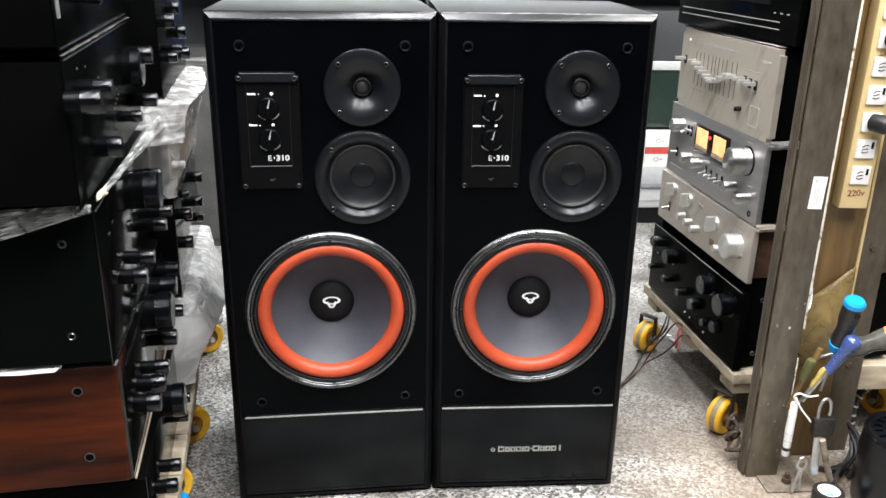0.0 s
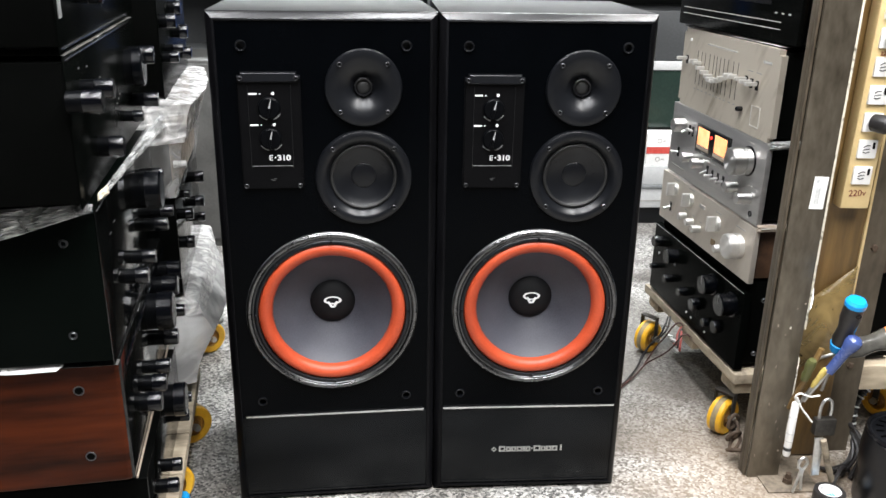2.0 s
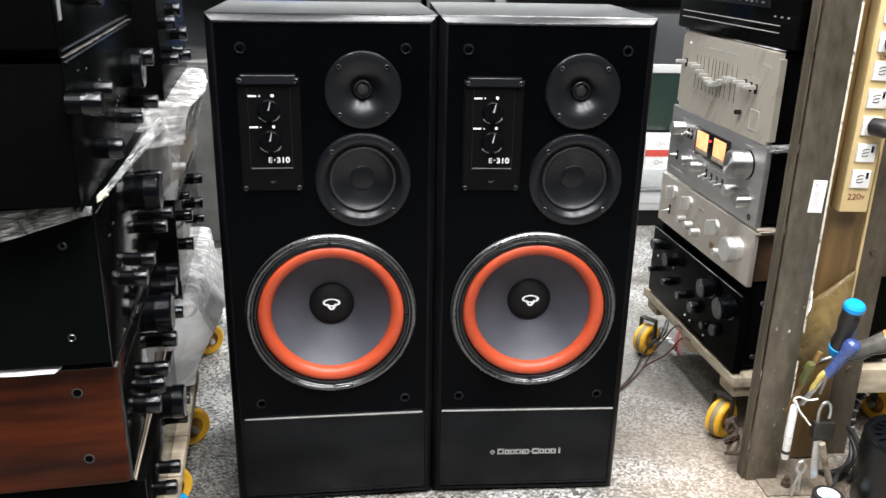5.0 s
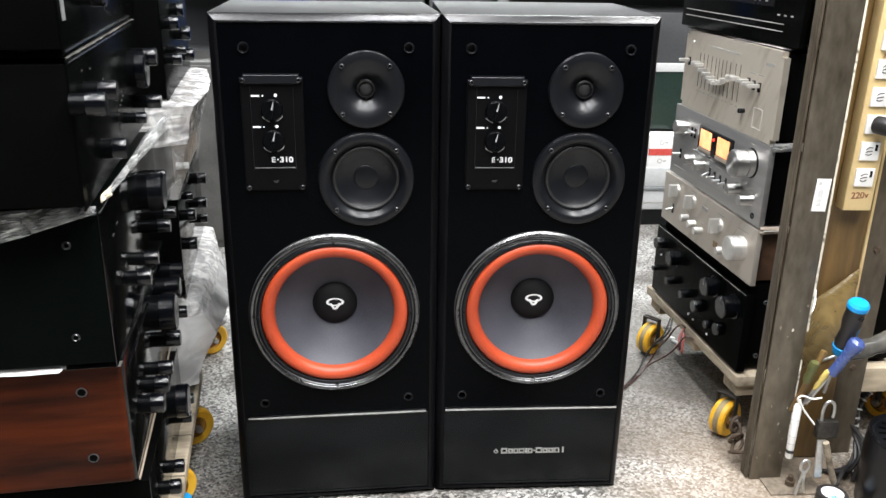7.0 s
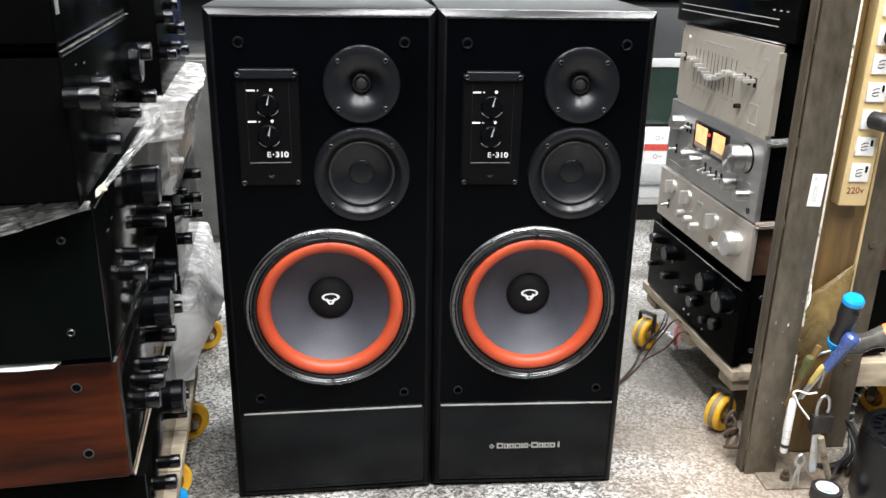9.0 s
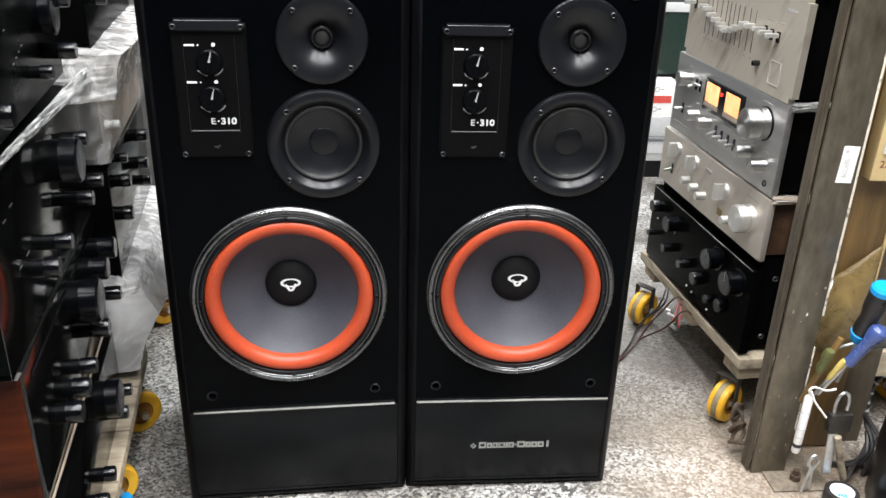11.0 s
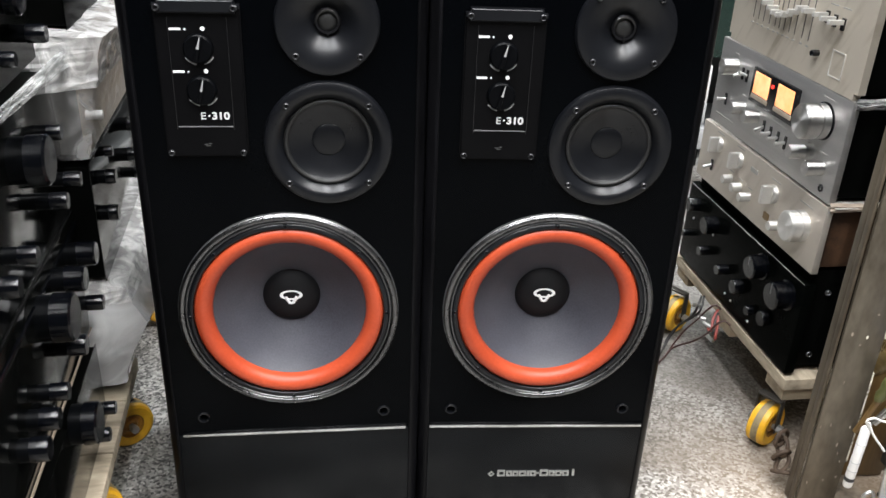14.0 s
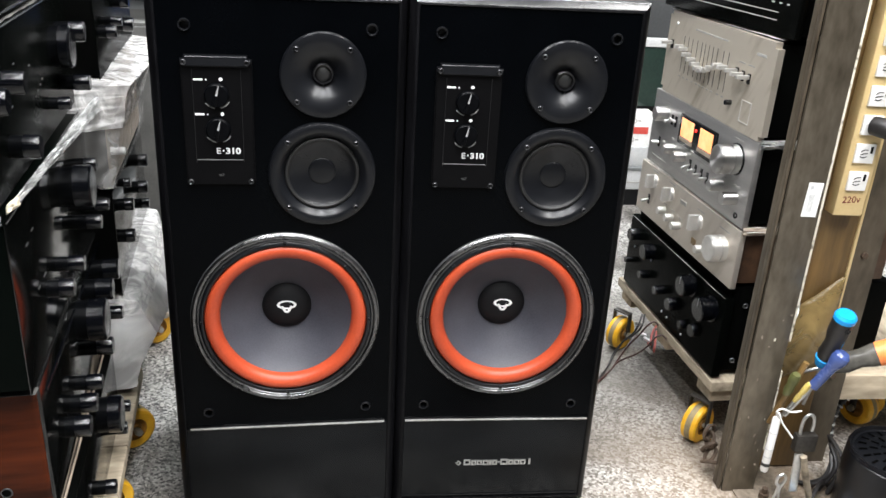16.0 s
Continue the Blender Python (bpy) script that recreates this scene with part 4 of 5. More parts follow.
for x, z in ((0.223, 0.024), (0.249, 0.022), (0.321, 0.019), (0.134, 0.108), (0.04, 0.104)):
    part("indicator", lathe([(0, -0.002), (0.0024, -0.002), (0.0024, 0)], 10, x, z), M_PRINT, BA)
for y, z in ((0.05, 0.150), (0.045, 0.030), (0.24, 0.150)):
    part("side_screw", moved(screw_mesh(0.0055), pose(0, 0, 0, 0, 0, 90)), M_DARKSCREW, BA, "", True, pose(w - 0.0115, y, z))

# black unit on top of the stack
TP, w = unit("black_tuner", (0.590, 1.872), (0.645, 1.395), 0.816, 0.150, 0.34, M_BLKPANEL, M_BLKCASE, "black tuner with pale stripes, crowning the stack", "tuner", "stack of silver hi-fi units")
for z in (0.024, 0.037):
    part("stripe", box(0.02, w - 0.06, -0.0008, 0.001, z, z + 0.0016), M_GREYPRINT, TP, "pale grey stripe")

part("dial_window", box(0.05, w - 0.10, -0.0010, 0.001, 0.066, 0.110, 0.0008), M_BLKGLOSS, TP, "black glass dial window")
for k in range(14):
    x = 0.075 + 0.021 * k
    part("marking", box(x, x + (0.010 if k % 3 else 0.004), -0.0014, 0.0, 0.074, 0.0762), M_DIMPRINT, TP)
for x in (w - 0.085, w - 0.062, w - 0.04):
    part("marking", box(x, x + 0.008, -0.0006, 0.001, 0.052, 0.0545), M_GREYPRINT, TP)

# strips of packing between the units
def packing(name, a, b, z, lift, mat, label, sheet=0.10):
    d = Vector((b[0] - a[0], b[1] - a[1], 0))
    nrm = Vector((d.y, -d.x, 0)).normalized()
    bm = bmesh.new()
    rnd = random.Random(name + str(z))
    rows = []
    for k, (off, dz) in enumerate(((0.0016, -0.0008), (0.001, 0.0), (-0.03, 0.0), (-sheet, 0.0))):
        rows.append([])
        for i in range(29):
            p = Vector((*a, z + lift)) + d * (i / 28) + nrm * (off + rnd.uniform(-0.001, 0.001) * (k < 2))
            p.z += (dz + rnd.uniform(-0.0008, 0.0008)) if k < 2 else 0
            rows[-1].append(bm.verts.new(p))
    for p, q in zip(rows, rows[1:]):
        for i in range(28):
            bm.faces.new((p[i], p[i + 1], q[i + 1], q[i]))
    return single(name, bm, mat, pose(0, 0, 0), label, "packing")


packing("foam_sheet", (0.603, 1.858), (0.642, 1.425), 0.810, 0.002, M_CARD, "crumpled grey foam sheet under the black tuner")
packing("foam_sheet", (0.597, 1.866), (0.640, 1.405), 0.4685, 0.0012, M_CARD, "thin grey foam sheet between two amplifiers")


# ---- wooden dolly and casters ----
def caster(parent, x, y, r, top, turn, wide=0.034, hw=0.007, both=True):
    c = part("caster", box(-0.0225, 0.0225, -0.008, 0.008, top - 0.004, top, 0.001), M_FORK, parent, "swivel caster with a yellow wheel", True, pose(x, y, 0, 0, 0, turn))
    b = box(wide / 2 + 0.003, wide / 2 + 0.006, -hw, hw, r - 0.010, top - 0.004, 0.0008)
    if both:
        box(-wide / 2 - 0.006, -wide / 2 - 0.003, -hw, hw, r - 0.010, top - 0.004, 0.0008, bm=b)
    part("fork", b, M_FORK, c)
    tyre = lathe([(0.022, -wide / 2 + 0.002), (r - 0.005, -wide / 2), (r - 0.001, -wide / 2 + 0.003), (r, -0.006), (r, 0.006), (r - 0.001, wide / 2 - 0.003), (r - 0.005, wide / 2), (0.022, wide / 2 - 0.002)], 44)
    part("tyre", tyre, M_YELLOW, c, "yellow polyurethane tyre", True, pose(0, 0, r, 0, 0, 90))
    part("tread_band", lathe([(r + 0.0004, -0.006), (r + 0.0007, 0), (r + 0.0004, 0.006)], 44), M_DIRTYTREAD, c, "dirty worn tread", True, pose(0, 0, r, 0, 0, 90))
    part("hub", lathe([(0, -wide / 2 + 0.004), (0.010, -wide / 2 + 0.003), (0.014, -wide / 2 + 0.008), (0.021, -wide / 2 + 0.009), (0.0235, -wide / 2 + 0.002), (0.0235, wide / 2 - 0.002), (0.021, wide / 2 - 0.009), (0.014, wide / 2 - 0.008), (0.010, wide / 2 - 0.003), (0, wide / 2 - 0.004)], 28), M_HUB, c, "dirty orange hub", True, pose(0, 0, r, 0, 0, 90))
    part("axle_bolt", lathe([(0, -wide / 2 - 0.016), (0.007, -wide / 2 - 0.016), (0.008, -wide / 2 - 0.006), (0.005, -wide / 2), (0.005, wide / 2), (0.008, wide / 2 + 0.006), (0.007, wide / 2 + 0.014), (0, wide / 2 + 0.014)], 6), M_ZINC, c, "", False, pose(0, 0, r, 0, 0, 90))
    return c


def dolly(m, wx, wy, top, label, wheels, both=True):
    mat = M_PINE
    t = thing("wooden_dolly", m, label, "dolly", "wooden dollies")
    n = 5
    for i in range(n):
        x0 = wx * i / n
        part("plank", box(x0 + 0.002, x0 + wx / n - 0.002, 0, wy, top - 0.022, top, 0.0025), mat, t)
    for y in (0.012, wy / 2 - 0.03, wy - 0.072):
        part("batten", box(0.012, wx - 0.012, y, y + 0.06, top - 0.052, top - 0.0225, 0.003), M_PINE_X, t)
    for x, y, turn in wheels:
        caster(t, x, y, 0.040, top - 0.052, turn, 0.034, 0.007, both)
    return t


dolly(pose(0.628, 1.408, 0, 0, 0, 4.9), 0.44, 0.50, 0.1500, "raw pine dolly on yellow casters carrying silver hi-fi units", [(0.004, 0.028, -57), (-0.012, 0.415, -57), (0.39, 0.05, 20), (0.39, 0.44, 0)])

# wires hanging by the far caster and the lead behind the loudspeaker
def wire(name, pts, r, mat, label, kind="cable"):
    return single(name, tube(curve(pts), r, 7), mat, pose(0, 0, 0), label, kind, "loose wires")


for k, (dx, mat) in enumerate(((0.0, M_CABLE), (0.006, M_CABLE))):
    wire("speaker_wire", [(0.590 + dx, 1.72, 0.14), (0.577 + dx, 1.70 - dx, 0.125), (0.570 + dx, 1.705, 0.10), (0.560, 1.735, 0.06), (0.545, 1.74 + dx, 0.022), (0.515, 1.70, 0.006), (0.455 - dx, 1.62, 0.005), (0.38, 1.60 + dx, 0.005)], 0.0022, mat, "thin black speaker wire trailing on the floor")
for k in range(3):
    wire("speaker_wire", [(0.603 - 0.004 * k, 1.66 - 0.012 * k, 0.142), (0.590, 1.645 - 0.012 * k, 0.13), (0.584, 1.63 - 0.012 * k, 0.112), (0.590, 1.66 - 0.02 * k, 0.098)], 0.0026, M_REDWIRE if k != 1 else M_CABLE, "short loop of red and black wire with a bare plug")
for k in range(4):
    single("wire_plug", tube([(0, 0, 0), (0.006, -0.022, -0.002)], [0.0042, 0.0036], 10), M_ZINC, pose(0.578 + 0.005 * (k % 2), 1.635 + 0.036 * k, 0.100 + 0.006 * (k % 2), 0, 0, 25 * k), "small nickel wire plug hanging from the dolly", "plug")

# more loops of wire by the far caster, and film caught between the units
for k, (mat, y0, dz) in enumerate(((M_BROWNWIRE, 1.655, 0.0), (M_BROWNWIRE, 1.60, -0.004))):
    wire("speaker_wire", [(0.606, y0, 0.146 + dz), (0.596, y0 + 0.006, 0.152 + dz), (0.584, y0 + 0.010, 0.140), (0.576, y0 + 0.03, 0.105), (0.566, y0 + 0.06, 0.060 + 0.01 * k), (0.548, 1.72 - 0.008 * k, 0.020), (0.520, 1.69, 0.006), (0.46, 1.625 - 0.004 * k, 0.005)], 0.0020, mat, "thin red-brown speaker wire looping over the dolly edge")

# ---- steel post, board, tools ----
post = thing("steel_post", pose(0, 0, 0), "worn grey steel channel post bolted to the floor", "post")
part("web", box(0.6190, 0.6815, 1.268, 1.274, 0.0, 2.70, 0.0015), M_STEEL, post)
part("flange", box(0.6140, 0.6185, 1.2855, 1.300, 0.0, 2.70, 0.001), M_STEELDARK, post)
part("lip", box(0.6140, 0.6185, 1.2745, 1.285, 0.0, 2.70, 0.001), M_STEELDARK, post, "darker folded lip")
part("flange", box(0.6755, 0.6815, 1.2745, 1.345, 0.0, 2.70, 0.001), M_STEELDARK, post)
part("base_plate", box(0.640, 0.745, 1.215, 1.345, 0.0, 0.0035, 0.001), M_PLATEDIRT, post, "dirt-covered base plate")
part("bolt", lathe([(0, -0.020), (0.006, -0.020), (0.006, -0.010), (0.010, -0.010), (0.010, 0), (0, 0)], 6), M_RUST, post, "", False, pose(0.690, 1.245, 0.0035, -90))
part("paint_edge", box(0.6817, 0.6862, 1.269, 1.277, 0.32, 2.2, 0.001), M_CHIP, post, "chipped cream paint along the edge")
part("paint_edge", box(0.6817, 0.6850, 1.269, 1.274, 0.09, 0.26, 0.001), M_CHIP, post, "chipped cream paint along the edge")
rnd = random.Random(5)
for k in range(16):
    x, z, ln, w = rnd.uniform(0.620, 0.677), rnd.uniform(0.05, 0.42), rnd.uniform(0.002, 0.008), rnd.uniform(0.0006, 0.0018)
    part("paint_fleck", lathe([(0, -0.0003), (w, -0.0003), (w, 0.0003)], 7), M_GRIME if k % 8 else M_CHIP, post, "", False, pose(x, 1.2679, z, 0, rnd.uniform(-14, 14), 0) @ Matrix.Diagonal((1, 1, ln / w * 0.5, 1)))
part("sticker", box(-0.0125, 0.0125, -0.0006, 0.0006, -0.029, 0.029), M_PAPER, post, "small white paper sticker", False, pose(0.6635, 1.2672, 0.583, 0, 2, 0))
bars = box(-0.0085, -0.0035, -0.0011, -0.0006, 0.018, 0.024)
for k in range(6):
    box(-0.007 + 0.0016 * k, -0.0063 + 0.0016 * k, -0.0011, -0.0006, -0.020, 0.010, bm=bars)
part("sticker_print", bars, M_LTGREY, post, "", False, pose(0.6635, 1.2672, 0.583, 0, 2, 0))

single("plywood_board", box(0.690, 0.800, 1.336, 1.352, 0.004, 1.6, 0.002), M_PLY, pose(0, 0, 0), "stained yellow-brown plywood board behind the post", "board")
upright = thing("steel_upright", pose(0, 0, 0), "grey steel upright beside the plywood board", "post")
part("web", box(0.808, 0.866, 1.352, 1.358, 0.0, 2.7, 0.0015), M_STEELDARK, upright)
for x in (0.808, 0.860):
    part("flange", box(x, x + 0.006, 1.3582, 1.40, 0.0, 2.7, 0.001), M_STEELDARK, upright)
for z in (0.20, 0.45, 0.70, 0.95):
    part("bolt", lathe([(0, -0.005), (0.006, -0.005), (0.007, 0), (0, 0)], 6), M_RUST, upright, "", False, pose(0.837, 1.352, z))
single("cream_edging", box(0.8005, 0.806, 1.334, 1.356, 0.30, 1.6, 0.001), M_CREAM, pose(0, 0, 0), "narrow cream wooden edging strip", "edging")

strip = thing("power_strip", pose(0.7555, 1.318, 0.542, 0, 0.8, 0), "cream power strip with white sockets, screwed to the board", "power strip")
part("body", box(-0.0265, 0.0265, -0.012, 0.018, 0, 0.60, 0.004), M_CREAM, strip)
for k in range(9):
    z = 0.063 + 0.0475 * k
    so = part("socket", box(-0.017, 0.017, -0.0165, -0.0115, z - 0.0165, z + 0.0165, 0.0015), M_WHITE, strip, "white square socket")
    if k not in (2, 5):
        for dz, bow in ((0.0065, 0.0025), (0.0, 0.0008), (-0.0065, -0.0025)):
            part("slit", tube(curve([(-0.0085, -0.0165, z + dz - bow - 0.001), (-0.003, -0.0168, z + dz), (0.0035, -0.0165, z + dz - bow * 0.4 + 0.001)], 4), 0.0009, 6), M_BLACKPRINT, so)
        part("switch", box(0.0075, 0.0115, -0.0185, -0.016, z + 0.001, z + 0.0125, 0.0008), M_BLKGLOSS, so)
for text, z in (("220v", 0.024), ("220v", 0.272)):
    lettering(text, 0.0165 if z < 0.1 else 0.010, M_INK, strip, pose(0.0, -0.0124, z, 90, 0, 0) @ pose(0, 0, 0, 0, 0, 3), name="handwriting")
for z, ln in ((0.158, 0.075), (0.3005, 0.06)):
    pl = thing("mains_plug", pose(0.7555 + 0.014 * z, 1.3015, 0.542 + z), "black mains plug with its cable in the power strip", "plug", "mains plugs")
    part("body", tube([(0.002, 0.0, 0), (0.012, -0.022, 0), (0.03, -0.034, -0.002), (ln + 0.02, -0.045, -0.01)], [0.0155, 0.0165, 0.0145, 0.009], 14), M_CABLE, pl)
    part("cable", tube(curve([(ln + 0.015, -0.043, -0.009), (ln + 0.06, -0.05, -0.03), (ln + 0.12, -0.04, -0.12), (ln + 0.14, -0.02, -0.3)]), 0.004, 8), M_CABLE, pl)

# plastic pocket on the board, hooks and tools
def sheet(name, corners, bulge, mat, label, category, n=14, rough=0.0, seed=1, kind=""):
    """A soft sheet between four corners (bl, br, tr, tl), pushed out along its normal."""
    bl, br, tr, tl = [Vector(c) for c in corners]
    nrm = (br - bl).cross(tl - bl).normalized()
    rnd = random.Random(seed)
    b = bmesh.new()
    g = []
    for j in range(n + 1):
        g.append([])
        for i in range(n + 1):
            u, v = i / n, j / n
            p = (bl * (1 - u) + br * u) * (1 - v) + (tl * (1 - u) + tr * u) * v
            q = noise.noise(Vector((u * 4 + seed, v * 4, seed * 3.1))) + 0.5 * noise.noise(Vector((u * 9, v * 9 + seed, seed)))
            p = p + nrm * (bulge * math.sin(math.pi * u) * math.sin(math.pi * v) + rough * (q + (rnd.uniform(-0.5, 0.5) if category == "film" else 0)))
            g[-1].append(b.verts.new(p))
    for j in range(n):
        for i in range(n):
            b.faces.new((g[j][i], g[j][i + 1], g[j + 1][i + 1], g[j + 1][i]))
    ob = single(name, b, mat, pose(0, 0, 0), label, category, "", kind, category != "film")
    so = ob.modifiers.new("thick", "SOLIDIFY")
    so.thickness = 0.0008
    return ob


M_POCKET = film_plastic("amber_film", (0.26, 0.18, 0.07), 0.55, 0.85, 0.3)
sheet("plastic_pocket", [(0.700, 1.332, 0.20), (0.800, 1.332, 0.24), (0.800, 1.332, 0.42), (0.700, 1.332, 0.34)], 0.02, M_POCKET, "yellowed clear plastic tool pocket on the board", "pocket", rough=0.004)
for x, z in ((0.695, 0.345), (0.680, 0.255)):
    single("wire_hook", tube(curve([(x + 0.022, 1.325, z + 0.035), (x + 0.016, 1.31, z + 0.012), (x + 0.006, 1.30, z), (x - 0.006, 1.30, z + 0.001), (x - 0.010, 1.305, z + 0.006)]), 0.0022, 8), M_ZINC, pose(0, 0, 0), "bent white wire hook on the board", "hook", "wire hooks")


def screwdriver(base, tip_dir, length, r, mat, label, cap=None, cap_len=0.02, shaft=0.09, ball=False):
    d = Vector(tip_dir).normalized()
    q = d.to_track_quat("-Y", "Z").to_matrix().to_4x4()
    t = thing("screwdriver", Matrix.Translation(base) @ q, label, "screwdriver", "screwdrivers")
    prof = [(0, 0), (r * 0.75, 0), (r, -0.006), (r * 1.02, -length * 0.35), (r * 0.80, -length * 0.55), (r * 0.98, -length * 0.75), (r * 0.7, -length), (0.0032, -length - 0.002), (0.003, -length - shaft), (0, -length - shaft)]
    if ball:
        prof = [(0, 0), (r * 0.6, -0.001), (r * 0.92, -0.006), (r, -0.013), (r * 0.92, -0.021), (r * 0.66, -0.034), (r * 0.62, -length)]
    part("handle", lathe(prof[:7] + [(0, -length)], 20), mat, t)
    if cap:
        part("cap", lathe([(0, 0.001), (r * 0.85, 0.001), (r * 1.06, -0.004), (r * 1.06, -cap_len), (r * 0.9, -cap_len)], 20), cap, t)
    part("shaft", lathe([(0.0032, -length + 0.004), (0.003, -length - shaft), (0, -length - shaft)], 10), M_ZINC, t)
    return t


drv = screwdriver((0.739, 1.215, 0.402), (-0.001, 0.03, -0.119), 0.116, 0.0175, M_CABLE, "black screwdriver with a bright blue cap in the tool pocket", M_BLUE, 0.012, 0.10)
part("hang_hole", lathe([(0.0030, -0.0195), (0.0030, -0.0205), (0.0048, -0.0205), (0.0048, -0.0185)], 16), M_BLKGLOSS, drv, "", True, pose(0, -0.022, 0, 0, 0, 0) @ pose(0, 0, 0, 90))
part("collar", lathe([(0.0125, -0.098), (0.0172, -0.100), (0.0150, -0.110), (0.0125, -0.117)], 20), M_BLUE, drv, "bright blue collar")
part("stripe", box(-0.0182, -0.0150, -0.092, -0.030, -0.004, 0.004, 0.001), M_BLUE, drv, "blue grip stripe")
screwdriver((0.747, 1.205, 0.334), (-0.026, 0.02, -0.074), 0.086, 0.0150, M_VIOLET, "violet-blue screwdriver leaning in the tool rack", None, 0, 0.08, True)
screwdriver((0.835, 1.195, 0.348), (-0.60, 0.25, -0.36), 0.115, 0.0200, M_GREYCLEAR, "smoky grey screwdriver with an orange cap", M_ORANGE, 0.035, 0.05)
screwdriver((0.712, 1.225, 0.262), (-0.15, 0.25, -0.7), 0.050, 0.0056, M_PALEYELLOW, "slim yellow screwdriver in the tool rack", None, 0, 0.05)
screwdriver((0.690, 1.235, 0.275), (-0.05, 0.2, -0.8), 0.05, 0.0090, surface("olive_handle", (0.055, 0.058, 0.014), (0.095, 0.10, 0.03), 0.5), "small olive-handled screwdriver in the tool rack", None, 0, 0.05)
single("wooden_stick", tube([(0.706, 1.24, 0.295), (0.670, 1.25, 0.165)], 0.0055, 10), M_PLY, pose(0, 0, 0), "thin brown wooden stick among the tools", "stick")
wt = thing("white_tube", look((0.669, 1.228, 0.190), (0.672, 1.235, 0.074)) @ pose(0, 0, 0, 90), "slim white plastic tube with a dark band, hung on string", "tube")
part("tube", lathe([(0, 0), (0.0060, 0), (0.0072, -0.003), (0.0072, -0.115), (0.0062, -0.118), (0, -0.118)], 24), M_WHITE, wt)
for y, mat, ln in ((-0.030, M_LTGREY, 0.0012), (-0.066, M_LTGREY, 0.0012), (-0.083, M_LTGREY, 0.0012), (-0.098, M_BLACKPRINT, 0.007)):
    part("band", lathe([(0.0072, y), (0.0076, y), (0.0076, y - ln), (0.0072, y - ln)], 24), mat, wt)
single("string", tube(curve([(0.672, 1.228, 0.190), (0.664, 1.225, 0.205), (0.672, 1.223, 0.212), (0.690, 1.222, 0.206), (0.708, 1.222, 0.208)]) , 0.0018, 6), M_WHITE, pose(0, 0, 0), "white string tied round the tools", "string")
single("string", tube(curve([(0.666, 1.222, 0.205), (0.676, 1.220, 0.185), (0.692, 1.218, 0.165), (0.700, 1.217, 0.155)]), 0.0018, 6), M_WHITE, pose(0, 0, 0), "loose end of white string", "string")
padlock = thing("padlock", pose(0.725, 1.222, 0.126), "grey steel padlock with an open shackle", "padlock")
part("body", box(-0.017, 0.022, -0.008, 0.008, 0, 0.034, 0.002), M_FORK, padlock)
part("shackle", tube(curve([(-0.009, 0, 0.030), (-0.010, 0, 0.052), (-0.007, 0, 0.068), (0.001, 0, 0.074), (0.009, 0, 0.068), (0.012, 0, 0.052), (0.011, 0, 0.040)]), 0.0030, 10), M_ZINC, padlock)
single("spanner", box(-0.008, 0.008, -0.002, 0.002, -0.085, 0.0, 0.002), M_ZINC, pose(0.720, 1.218, 0.122, 0, -4, 0), "flat grey spanner hanging under the padlock", "spanner")
single("scissors", tube(curve([(0.700, 1.212, 0.010), (0.697, 1.214, 0.045), (0.701, 1.214, 0.058), (0.704, 1.213, 0.070), (0.697, 1.212, 0.080), (0.688, 1.212, 0.074), (0.688, 1.213, 0.060), (0.694, 1.214, 0.050), (0.684, 1.21, 0.006)]), 0.0028, 8), M_ZINC, pose(0, 0, 0), "small steel pliers leaning on the base plate", "pliers")
single("wooden_stick", tube([(0.727, 1.213, 0.118), (0.745, 1.216, 0.066), (0.771, 1.224, 0.006)], 0.006, 10), M_PINE, pose(0, 0, 0), "pale wooden stick leaning behind the tape roll", "stick")

tape = thing("tape_roll", pose(0.742, 1.185, 0.0) @ Matrix.Diagonal((0.9, 0.9, 0.9, 1)), "roll of black tape with a white and blue paper core", "tape")
part("tape", moved(lathe([(0.020, 0), (0.031, 0), (0.0315, -0.001), (0.0315, -0.027), (0.031, -0.028), (0.020, -0.028), (0.020, 0)], 40), pose(0, 0, 0, -90)), M_CABLE, tape)
part("core", moved(lathe([(0.0195, 0.001), (0.0195, -0.0285), (0.0225, -0.0287)], 40), pose(0, 0, 0, -90)), M_WHITE, tape, "white paper core and label")
bars = None
for k in range(5):
    bars = box(-0.016 + 0.006 * k, -0.0125 + 0.006 * k, -0.006, 0.006, 0.0162, 0.0168, bm=bars)
part("label_print", bars, M_BLUE, tape, "blue printed label")
part("label", moved(lathe([(0, -0.0160), (0.0194, -0.0160)], 32), pose(0, 0, 0, -90)), M_LTGREY, tape)

bin_ = thing("black_fan_heater", pose(0.870, 1.165, 0.0), "black plastic drum with a slotted round top", "drum")
part("body", moved(lathe([(0, 0), (0.078, 0), (0.084, -0.01), (0.086, -0.12), (0.084, -0.150), (0.078, -0.156), (0.072, -0.152)], 44), pose(0, 0, 0, -90)), M_BLKPLASTIC, bin_)
part("rim", moved(lathe([(0.0745, -0.1525), (0.0775, -0.1585), (0.0815, -0.1585), (0.0840, -0.1530)], 44), pose(0, 0, 0, -90)), M_BLKGLOSS, bin_, "glossy rolled rim")
part("grille_plate", moved(lathe([(0, -0.158), (0.030, -0.157), (0.060, -0.154), (0.0745, -0.150)], 44), pose(0, 0, 0, -90)), M_BLKPLASTIC, bin_, "domed black grille")
for ring, count in ((0.024, 8), (0.042, 14), (0.060, 20)):
    for k in range(count):
        a = 2 * math.pi * (k + 0.5 * (count % 4)) / count
        part("slot", box(-0.0065, 0.0065, -0.0018, 0.0018, 0.0, 0.0010), M_SLOT, bin_, "", False,
             pose(ring * math.cos(a), ring * math.sin(a), 0.1585 - 0.9 * ring * ring, 0, 0, math.degrees(a)) @ pose(0, 0, 0, 0, math.degrees(1.8 * ring), 0))
